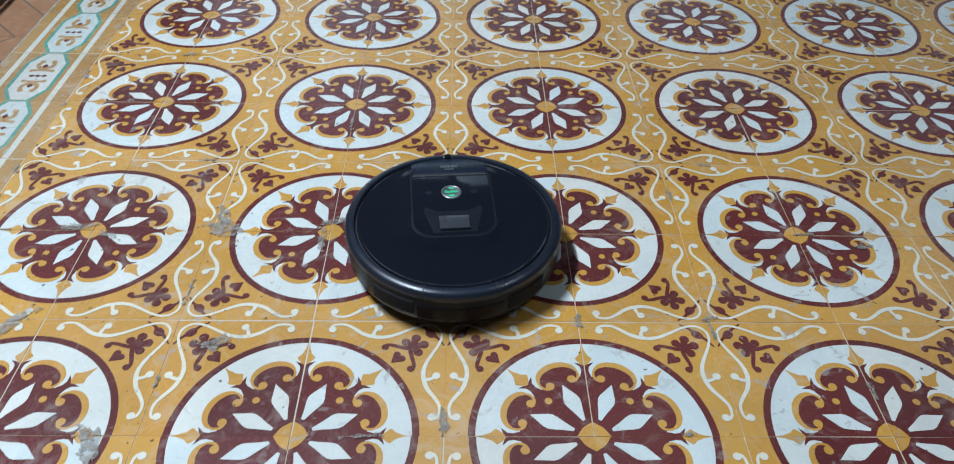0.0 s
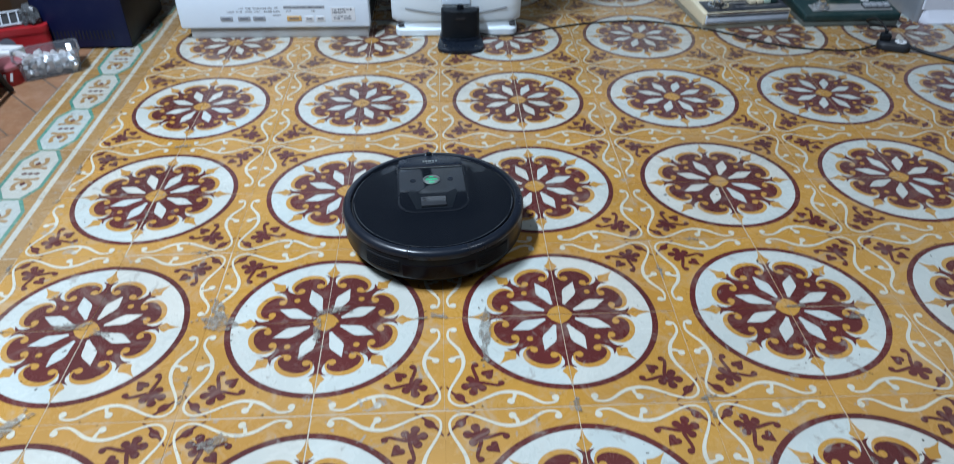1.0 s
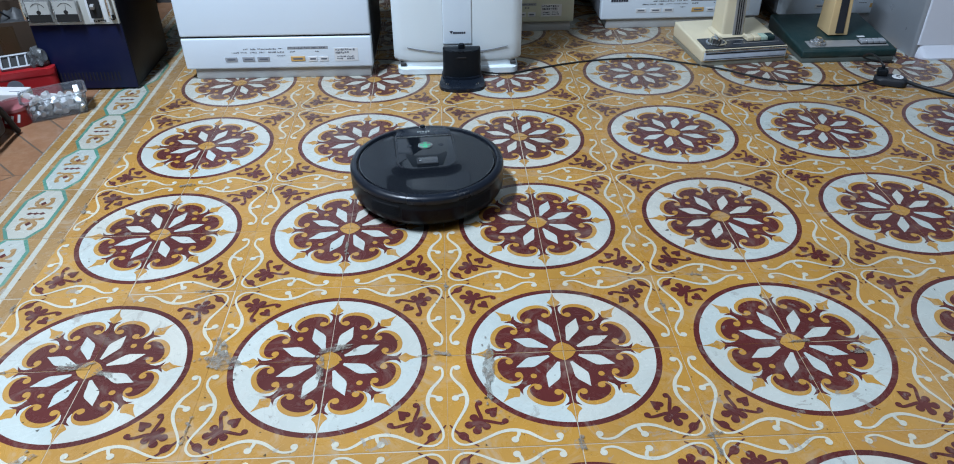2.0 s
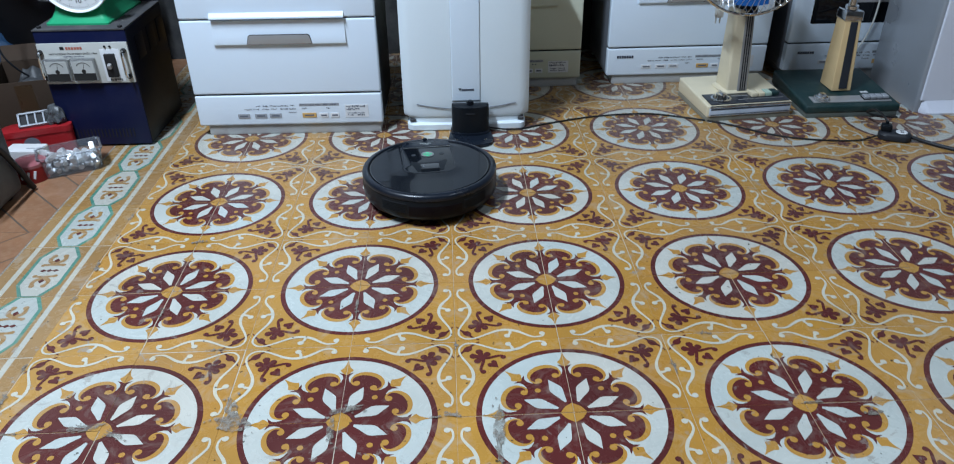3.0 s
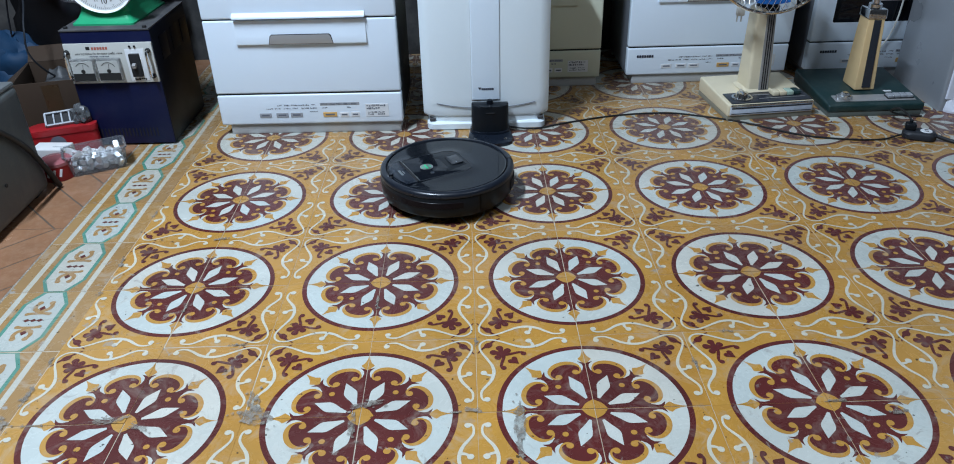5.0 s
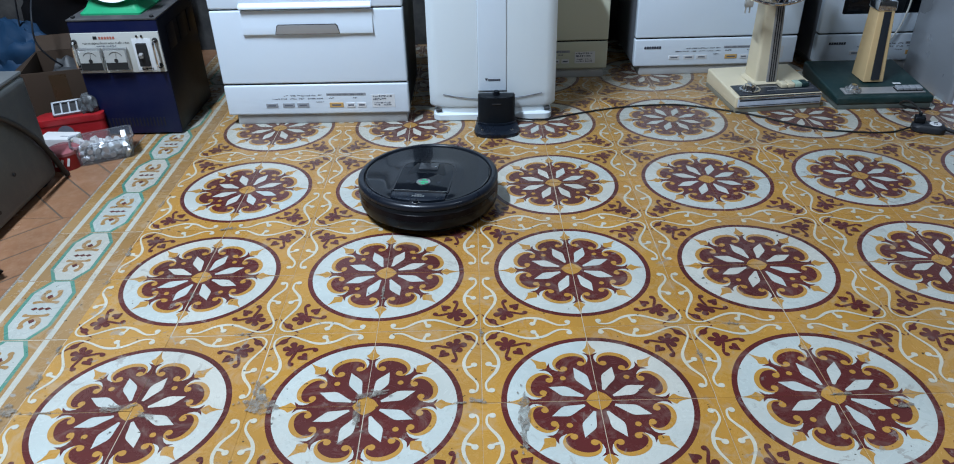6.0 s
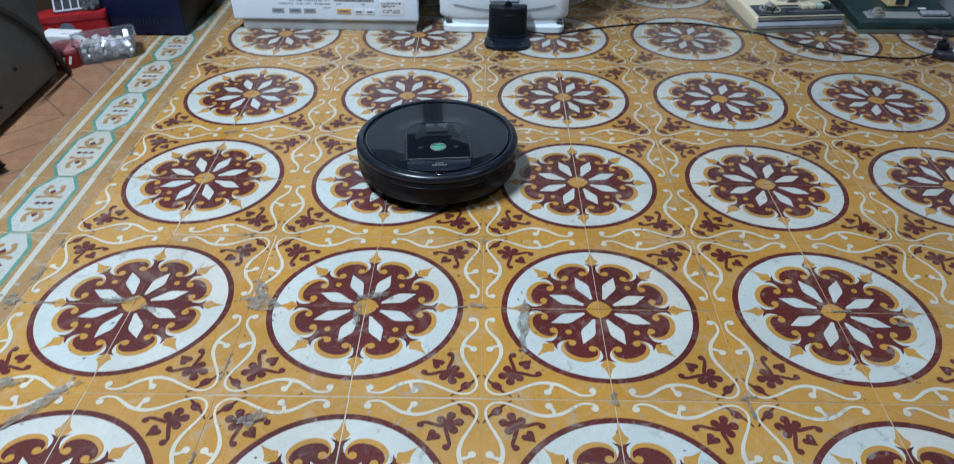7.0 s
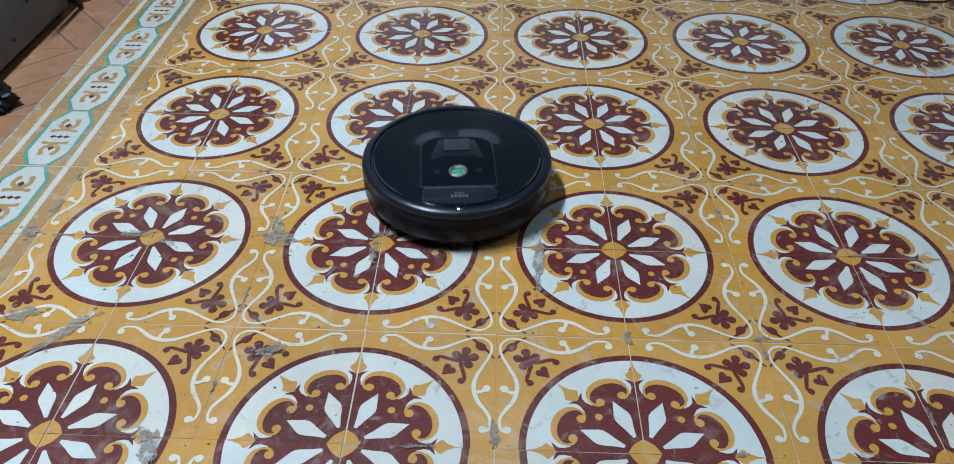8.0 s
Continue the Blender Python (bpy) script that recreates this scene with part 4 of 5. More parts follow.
    cord = part("cord", tube([(0.03, 0.05, 0.40), (-0.04, 0.03, 0.46), (-0.105, -0.04, 0.42), (-0.116, -0.055, 0.342)], 0.003, 8), CORDWHITE, fan, "white cord with a hanging plug")
    part("plug", moved(joined(box(-0.094, -0.070, 0.022, 0.038, 0.318, 0.350, 0.005), box(-0.0905, -0.0885, 0.028, 0.034, 0.300, 0.320), box(-0.0775, -0.0755, 0.028, 0.034, 0.300, 0.320)), pose(-0.034, -0.085, -0.010)), CORDWHITE, cord)
    return fan


cream_fan(pose(1.128, 1.368, 0, 0, 0, 5.5))


def green_fan(m):
    fan = thing("desk_fan", m, "dark green retro fan stand with a yellow wooden column", "fan", "desk fans")
    part("skirt", box(-0.146, 0.146, -0.138, 0.140, 0.0, 0.020, 0.005), GREENSKIRT, fan, "grey-green base skirt")
    base = part("base", wedge(0.150, -0.140, 0.145, 0.016, 0.040, 0.062, 0.007), BOTTLE_GREEN, fan)
    slope = math.degrees(math.atan2(0.022, 0.285))
    strip = part("control_strip", moved(box(-0.118, 0.132, -0.022, 0.022, 0, 0.003, 0.001), pose(0, -0.095, 0.0430, slope, 0, 0)), SILVER, base, "silver control strip")
    part("speed_knob", lathe([(0, 0.019), (0.012, 0.018), (0.016, 0.010), (0.024, 0.008), (0.026, 0.0)], 32, (-0.086, -0.095, 0.0455)), CLEAR, strip, "clear round knob")
    part("knob_cap", lathe([(0, 0.021), (0.009, 0.020), (0.013, 0.012), (0.019, 0.010), (0.020, 0.0)], 24, (-0.086, -0.095, 0.046)), CHROME, strip)
    part("key_bed", moved(box(0.046, 0.128, -0.014, 0.014, 0.002, 0.006, 0.001), pose(0, -0.095, 0.0430, slope, 0, 0)), GAP, strip)
    for k in range(4):
        part("rocker_key", moved(box(0.048 + 0.020 * k, 0.066 + 0.020 * k, -0.012, 0.012, 0.004, 0.013, 0.002), pose(0, -0.095, 0.0430, slope, 0, 0)), KEYGREY, strip)
    part("label", moved(box(-0.012, 0.012, -0.005, 0.005, 0, 0.0008), pose(0.072, -0.050, 0.0488, slope, 0, 0)), KEYWHITE, base)
    col = part("column", tapered(0.064, 0.085, 0.050, 0.060, 0.052, 0.272, 0.012, 0.003), FRUITWOOD, fan, "yellow wooden column")
    part("column_inlay", moved(tapered(0.026, 0.005, 0.022, 0.005, 0.060, 0.268, 0.0245, 0.0005), pose(0.003, -0.0425, 0)), BLUEPLATE, col, "dark inlay")
    part("column_cap", tapered(0.058, 0.066, 0.056, 0.062, 0.270, 0.300, 0.0, 0.005), CHROME, fan, "chrome cap").matrix_basis = pose(0, 0.012, 0)
    part("pole", cyl(0.0125, 0.295, 0.56, (0, 0.012, 0), 24), CHROME, fan, "chrome pole")
    part("pole_collar", cyl(0.020, 0.298, 0.312, (0, 0.012, 0), 24), CHROME, fan)
    return fan


green_fan(pose(1.467, 1.378, 0, 0, 0, 0.0))


def grey_appliance(m):
    ap = thing("grey_appliance", m, "large grey-sided appliance with a pale front and a flared pale foot", "appliance")
    part("foot", moved(loft([(0, 0.197, 0.176, 0.034), (0.006, 0.198, 0.177, 0.034), (0.020, 0.197, 0.166, 0.026), (0.044, 0.196, 0.1535, 0.014)], 10), pose(0.006, 0, 0)), PALEBODY, ap, "flared pale foot")
    part("body", loft([(0.0, 0.205, 0.150, 0.012), (0.10, 0.206, 0.150, 0.012), (0.60, 0.210, 0.150, 0.012), (0.62, 0.204, 0.146, 0.012)]), GREYBODY, ap)
    part("front_panel", loft([(0.042, 0.199, 0.006, 0.004), (0.60, 0.204, 0.006, 0.004)]), PALEBODY, ap, "pale front panel").matrix_basis = pose(0.004, -0.1495, 0)
    return ap


grey_appliance(pose(1.886, 1.414, 0, 0, 0, 0))


# ---- cables ----
single("power_cable", tube([(0.318, 1.212, 0.012), (0.40, 1.204, 0.006), (0.50, 1.246, 0.004), (0.66, 1.294, 0.004), (0.823, 1.306, 0.004), (0.93, 1.272, 0.004),
                            (1.047, 1.212, 0.004), (1.178, 1.110, 0.004), (1.30, 1.066, 0.004), (1.40, 1.058, 0.004), (1.466, 1.074, 0.010)], 0.0027, 8),
       CABLE, Matrix(), "thin black power cable lying across the tiles", "cable")


def socket_block(m):
    so = thing("extension_socket", m, "dark grey extension socket with a plug in it, on the tiles", "extension socket")
    part("housing", loft([(0, 0.041, 0.023, 0.018), (0.004, 0.045, 0.027, 0.022), (0.016, 0.045, 0.027, 0.022), (0.023, 0.040, 0.022, 0.019), (0.0245, 0.036, 0.018, 0.016)], 8), CABLEGREY, so)
    face = part("socket_face", moved(lathe([(0, 0.0262), (0.0150, 0.0260), (0.0165, 0.0240)], 28), pose(0.016, 0, 0)), KEYWHITE, so, "pale round socket")
    for s in (-1, 1):
        part("slot", box(0.016 - 0.005, 0.016 + 0.005, s * 0.006 - 0.0015, s * 0.006 + 0.0015, 0.0258, 0.0272), GAP, face)
    part("plug", joined(box(-0.042, -0.012, -0.013, 0.015, 0.023, 0.044, 0.007, 3), cyl(0.005, 0.04, 0.052, (-0.028, 0.004, 0), 12)), BLACK, so, "black plug")
    part("cord", tube([(-0.028, 0.004, 0.050), (-0.044, 0.022, 0.064), (-0.062, 0.060, 0.062), (-0.074, 0.105, 0.040), (-0.068, 0.140, 0.020), (-0.04, 0.165, 0.006), (0.02, 0.175, 0.005)], 0.003, 8), CABLE, so)
    part("mains_cord", tube([(0.040, 0, 0.014), (0.085, -0.010, 0.007), (0.15, -0.035, 0.006), (0.24, -0.070, 0.006), (0.36, -0.10, 0.006)], 0.0055, 10), CABLEGREY, so, "thick grey mains cord")
    return so


socket_block(pose(1.515, 1.068, 0, 0, 0, -24))
single("white_cord", tube([(1.655, 1.575, 0.47), (1.660, 1.574, 0.38), (1.657, 1.574, 0.28), (1.652, 1.575, 0.20), (1.632, 1.577, 0.13), (1.585, 1.580, 0.072), (1.51, 1.58, 0.02), (1.50, 1.585, 0.004)], 0.003, 8),
       CORDWHITE, Matrix(), "thin white cord hanging in front of the dishwasher", "cord")


# ---- clutter beside the stabiliser ----
def lump(rx, ry, rz, rough, seed, sub=4, flat=True):
    """An uneven soft heap that rests on z = 0."""
    bm = bmesh.new()
    bmesh.ops.create_icosphere(bm, subdivisions=sub, radius=1)
    for v in bm.verts:
        d = v.co.normalized()
        k = 1 + rough * noise.noise(d * 2.2 + Vector((seed, 0, 0))) + 0.5 * rough * noise.noise(d * 6 + Vector((0, seed, 0)))
        v.co = Vector((d.x * rx, d.y * ry, d.z * rz)) * k
        if flat:
            v.co.z = max(v.co.z, -rz * 0.55)
    low = min(v.co.z for v in bm.verts)
    return moved(bm, pose(0, 0, -low))


def grey_case(m):
    g = thing("grey_machine", m, "grey-green plastic machine casing on the terracotta tiles, cable draped over", "machine")
    part("casing", box(-0.44, 0.0, -0.19, 0.19, 0.012, 0.300, 0.022, 4), GREYSHELL, g)
    part("lid", box(-0.435, -0.004, -0.186, 0.186, 0.296, 0.308, 0.006), GREYTOP, g, "paler dusty lid")
    part("end_strip", box(-0.06, 0.003, -0.196, -0.180, 0.016, 0.290, 0.005), GREYTOP, g)
    for sy in (-1, 1):
        part("foot", cyl(0.016, 0, 0.014, (-0.035, sy * 0.15, 0), 16), RUBBER, g)
        part("foot", cyl(0.016, 0, 0.014, (-0.40, sy * 0.15, 0), 16), RUBBER, g)
        part("screw", moved(cyl(0.005, 0, 0.003, n=12, bev=0.0005), pose(0.0, sy * 0.05 - 0.04, 0.055 + 0.05 * (sy > 0), 0, 90, 0)), GAP, g)
    part("draped_cable", tube([(-0.12, -0.16, 0.312), (-0.03, -0.08, 0.306), (0.012, -0.02, 0.272), (0.012, 0.05, 0.225), (0.012, 0.12, 0.155), (0.012, 0.165, 0.085), (0.014, 0.190, 0.03), (0.016, 0.20, 0.008)], 0.0075, 10), CABLE, g, "thick black draped cable")
    return g


grey_case(pose(-0.930, 0.700, 0, 0, 0, 0))
single("cloth_bundle", lump(0.06, 0.05, 0.035, 0.35, 3.3), BLACKBAG, pose(-0.905, 0.405, 0), "crumpled black cloth on the terracotta tiles", "cloth")


def parts_box(m):
    pb = thing("parts_box", m, "clear plastic box full of shiny zinc fittings", "plastic box")
    w, d, h, t = 0.080, 0.046, 0.060, 0.0022
    outer, inner = rounded(w, d, 0.014), rounded(w - t, d - t, 0.012)
    bm = bmesh.new()
    n = len(outer)
    rings = []
    for pts, z, k in ((outer, 0.0, 0.90), (outer, h, 1.0), (rounded(w + 0.004, d + 0.004, 0.016), h, 1.0), (rounded(w + 0.004, d + 0.004, 0.016), h + 0.003, 1.0), (inner, h + 0.003, 1.0), (inner, 0.003, 0.90)):
        rings.append([bm.verts.new((x * k, y * k, z)) for x, y in pts])
    for p, q in zip(rings, rings[1:]):
        for i in range(n):
            bm.faces.new((p[i], p[(i + 1) % n], q[(i + 1) % n], q[i]))
    bm.faces.new(rings[0][::-1])
    bm.faces.new(rings[-1])
    part("tub", bm, FROST, pb, "clear plastic tub")
    return pb


BOXPOSE = pose(-0.862, 1.028, 0, 0, 0, 27)
parts_box(BOXPOSE)
rng = random.Random(11)
hexagon = [(0.0085 * math.cos(radians(60 * k)), 0.0085 * math.sin(radians(60 * k))) for k in range(6)]
nut_a = single("metal_fitting", prism(hexagon, -0.008, 0.008, 0.001), ZINC, BOXPOSE @ pose(-0.05, 0.0, 0.030, 70, 20, 10), "shiny zinc-plated fitting in the plastic box", "fitting", "fittings in the box", smooth=False)
nut_b = single("metal_fitting", joined(box(-0.011, 0.011, -0.008, 0.008, -0.007, 0.007, 0.002), moved(cyl(0.006, 0, 0.016, n=14), pose(0.008, 0, 0, 0, 90, 0))), ZINC, BOXPOSE @ pose(-0.02, 0.01, 0.030, 30, 60, 10), "shiny zinc-plated fitting in the plastic box", "fitting", "fittings in the box")
for i in range(7):
    for j in range(4):
        for k in range(2 + (rng.random() < 0.22)):
            x, y = -0.060 + 0.020 * i + rng.uniform(-0.004, 0.004), -0.027 + 0.018 * j + rng.uniform(-0.003, 0.003)
            copy_thing(rng.choice((nut_a, nut_b)), BOXPOSE @ pose(x * 0.97, y * 0.97, 0.014 + 0.0190 * k + rng.uniform(0, 0.005), rng.uniform(0, 180), rng.uniform(0, 180), rng.uniform(0, 180)))


def red_box(m):
    rb = thing("red_box", m, "closed red painted tin box with rounded corners", "tin box")
    w, d, h = 0.090, 0.032, 0.084
    part("body", prism(rounded(w, d, 0.02), 0.0, h - 0.014, 0.002), RED, rb)
    part("lid", prism(rounded(w + 0.002, d + 0.002, 0.021), h - 0.018, h, 0.005), RED, rb)
    part("printed_shape", moved(lathe([(0, 0.001), (0.022, 0.001), (0.022, 0)], 20), pose(-0.02, -d - 0.0005, 0.040, 90, 0, 0)), PRINT, rb)
    return rb


red_box(pose(-0.995, 1.148, 0, 0, 0, 19))
gp = thing("plastic_grille", pose(-1.000, 1.160, 0.0950, 32, 0, 24), "small grey plastic grille lying on the red box", "grille")
part("frame", joined(box(-0.045, 0.045, -0.025, -0.019, 0, 0.012, 0.002), box(-0.045, 0.045, 0.019, 0.025, 0, 0.012, 0.002),
                     box(-0.045, -0.039, -0.025, 0.025, 0, 0.012, 0.002), box(0.039, 0.045, -0.025, 0.025, 0, 0.012, 0.002)), KEYGREY, gp)
for k in range(3):
    part("bar", box(-0.022 + 0.021 * k, -0.018 + 0.021 * k, -0.020, 0.020, 0.002, 0.009), KEYGREY, gp)
part("backing", box(-0.040, 0.040, -0.020, 0.020, 0.001, 0.004), GAP, gp)
single("plastic_wrap", lump(0.026, 0.024, 0.035, 0.35, 6.4, 3), DULLWRAP, pose(-0.945, 1.170, 0.0840), "crumpled clear plastic wrap on the red box", "wrap")


def carton(m):
    ca = thing("carton", m, "open brown cardboard box with a raised flap and small parts inside", "cardboard box")
    w, d, h, t = 0.100, 0.110, 0.186, 0.004
    part("bottom", box(-w, w, -d, d, 0, t), SHADECARD, ca)
    for s in (-1, 1):
        part("side", box(s * w - t / 2, s * w + t / 2, -d, d, 0.0, h, 0.001), SHADECARD, ca)
        part("side", box(-w, w, s * d - t / 2, s * d + t / 2, 0.0, h, 0.001), SHADECARD, ca)
    part("flap", moved(box(-w, w, 0, 0.060, -t / 2, t / 2, 0.001), pose(0, d, h, 40, 0, 0)), SHADECARD, ca, "raised back flap")
    part("flap", moved(box(-0.085, 0, -d, d, -t / 2, t / 2, 0.001), pose(-w, 0, h, 0, -35, 0)), SHADECARD, ca, "side flap hanging open")
    part("packing_tape", box(-0.022, 0.026, -d - t / 2 - 0.0006, -d, 0.06, h - 0.01), surface("brown_packing_tape", (0.055, 0.033, 0.018), 0.3, var=0.1), ca, "strip of brown tape")
    part("label_scrap", box(-0.012, -0.004, -d - t / 2 - 0.0008, -d, 0.088, 0.095), PAPER, ca)
    return ca


carton(pose(-1.075, 1.340, 0, 0, 0, 14))
single("parts_heap", lump(0.078, 0.085, 0.112, 0.2, 1.7), PARTGREY, pose(-1.070, 1.345, 0.006, 0, 0, 14), "heap of grey parts in the cardboard box", "parts", kind="stuff")
single("grey_hose", tube([(-1.06, 1.36, 0.14), (-1.09, 1.31, 0.20), (-1.11, 1.29, 0.26), (-1.11, 1.31, 0.33), (-1.15, 1.42, 0.39), (-1.27, 1.55, 0.37), (-1.33, 1.6, 0.2), (-1.34, 1.6, 0.006)], 0.0028, 8), CABLEGREY, Matrix(), "thin grey hose looping out of the cardboard box", "hose")


def tin(m):
    t = thing("red_tin", m, "round red tin with a clear pinkish lid, on the tiles", "tin")
    part("can", lathe([(0, 0), (0.040, 0), (0.042, 0.003), (0.042, 0.048), (0.040, 0.050), (0, 0.050)], 36), RED, t)
    part("lid", lathe([(0, 0.058), (0.036, 0.057), (0.0435, 0.052), (0.0435, 0.044)], 36), surface("pink_clear_lid", (0.30, 0.10, 0.11), 0.2, var=0.05), t, "pinkish plastic lid")
    for k in range(4):
        a = radians(-120 + 22 * k)
        part("printed_stroke", moved(box(-0.003, 0.003, -0.0008, 0.0008, -0.011, 0.011), pose(0.0424 * math.cos(a), 0.0424 * math.sin(a), 0.026, 0, 18, math.degrees(a) + 90)), KEYWHITE, t)
    return t


tin(pose(-0.948, 0.972, 0))
packet = thing("card_packet", pose(-0.990, 1.052, 0, 0, 0, -4), "small white and yellow cardboard packet on the tiles", "packet")
part("carton_body", box(-0.052, 0.048, -0.030, 0.026, 0, 0.058, 0.002), PAPER, packet)
part("printed_side", box(0.0475, 0.0490, -0.028, 0.024, 0.003, 0.054), CREAM, packet)
part("printed_line", box(0.005, 0.035, -0.008, -0.005, 0.0575, 0.0585), PRINT, packet)
single("blue_bag", lump(0.14, 0.10, 0.15, 0.25, 5.2), BLUECLOTH, pose(-1.37, 1.60, 0), "crumpled blue plastic bag among the clutter", "bag")
single("black_bag", lump(0.26, 0.14, 0.46, 0.30, 2.2), BLACKBAG, pose(-1.12, 1.76, 0), "black plastic bag slumped behind the cardboard box", "bag")
single("black_bag", lump(0.18, 0.17, 0.40, 0.30, 8.2), BLACKBAG, pose(-1.62, 1.36, 0), "black plastic bag slumped beside the cardboard box", "bag")


def bottle(m):
    b = thing("clear_bottle", m, "clear plastic bottle lying on the black bag", "bottle")
    part("bottle_body", lathe([(0, 0), (0.026, 0.002), (0.030, 0.01), (0.030, 0.11), (0.026, 0.13), (0.012, 0.155), (0.011, 0.18), (0, 0.18)], 28), CLEAR, b)
    part("cap", cyl(0.013, 0.176, 0.196, n=20), SHADEGREY, b)
    return b


bottle(pose(-1.20, 1.595, 0.43, 0, 126, 0))


def brown_bottle(m):
    b = thing("brown_bottle", m, "tall amber brown bottle with a blue band behind the stabiliser", "bottle")
    part("bottle_body", lathe([(0, 0), (0.030, 0.0), (0.033, 0.006), (0.033, 0.20), (0.026, 0.24), (0.014, 0.27), (0.014, 0.30), (0, 0.30)], 28), AMBER, b)
    part("band", lathe([(0.0332, 0.175), (0.0340, 0.176), (0.0340, 0.195), (0.0332, 0.196)], 28), BLUECLOTH, b)
    return b


brown_bottle(pose(-0.635, 1.60, 0))
single("dark_post", box(-0.025, 0.025, -0.025, 0.025, 0, 0.9, 0.003), DARKPOST, pose(-0.60, 1.80, 0), "dark painted steel post against the wall", "post")


# ---- tiles ----
class Pattern:
    """Gathers inlays of a tile: outlines with a pigment, each a hair above the one before."""

    def __init__(self, lo, hi):
        self.v, self.f, self.m, self.lo, self.hi, self.z = [], [], [], lo, hi, 0.0

    def lift(self):
        self.z += 0.00002

    def outline(self, pts, mat_):
        self.lift()
        k = len(self.v)
        self.v += [(min(max(x, self.lo), self.hi), min(max(y, self.lo), self.hi), self.z) for x, y in pts]
        self.f.append(tuple(range(k, k + len(pts))))
        self.m.append(mat_)

    def stroke(self, pts, widths, mat_):
        self.lift()
        k, n = len(self.v), len(pts)
        for i, p in enumerate(pts):
            a, b = pts[max(i - 1, 0)], pts[min(i + 1, n - 1)]
            dx, dy = b[0] - a[0], b[1] - a[1]
            q = math.hypot(dx, dy) or 1
            w = widths(i / (n - 1)) / 2
            for s in (1, -1):
                self.v.append((min(max(p[0] - s * dy / q * w, self.lo), self.hi), min(max(p[1] + s * dx / q * w, self.lo), self.hi), self.z))
        for i in range(n - 1):
            self.f.append((k + 2 * i, k + 2 * i + 1, k + 2 * i + 3, k + 2 * i + 2))
            self.m.append(mat_)

    def disc(self, x, y, r, mat_, n=12):
        self.outline([(x + r * math.cos(2 * math.pi * k / n), y + r * math.sin(2 * math.pi * k / n)) for k in range(n)], mat_)

    def polar(self, rows_, axis, mat_):
        """A shape symmetric about a ray at axis degrees: rows of distance and half width."""
        c, s = math.cos(radians(axis)), math.sin(radians(axis))
        pts = [(r * c - w * s, r * s + w * c) for r, w in rows_] + [(r * c + w * s, r * s - w * c) for r, w in rows_[::-1] if w > 0]
        self.outline(pts[::-1], mat_)

    def slab(self, lo, hi, mat_, depth=0.004, bev=0.0003):
        k = len(self.v)
        for z, b in ((-depth, 0), (-bev, 0), (0, bev)):
            self.v += [(lo + b, lo + b, z), (hi - b, lo + b, z), (hi - b, hi - b, z), (lo + b, hi - b, z)]
        for r in (0, 4):
            for i in range(4):
                self.f.append((k + r + i, k + r + (i + 1) % 4, k + r + 4 + (i + 1) % 4, k + r + 4 + i))
                self.m.append(mat_)
        self.f.append((k + 8, k + 9, k + 10, k + 11))
        self.m.append(mat_)

    def mesh(self, name, mats):
        me = bpy.data.meshes.new(name)
        me.from_pydata(self.v, [], self.f)
        for mt in mats:
            me.materials.append(mt)
        me.polygons.foreach_set("material_index", self.m)
        me.update()
        return me


PIGMENTS = (OCHRE, WHITE, MAROON, TEAL, IVORYLINE)


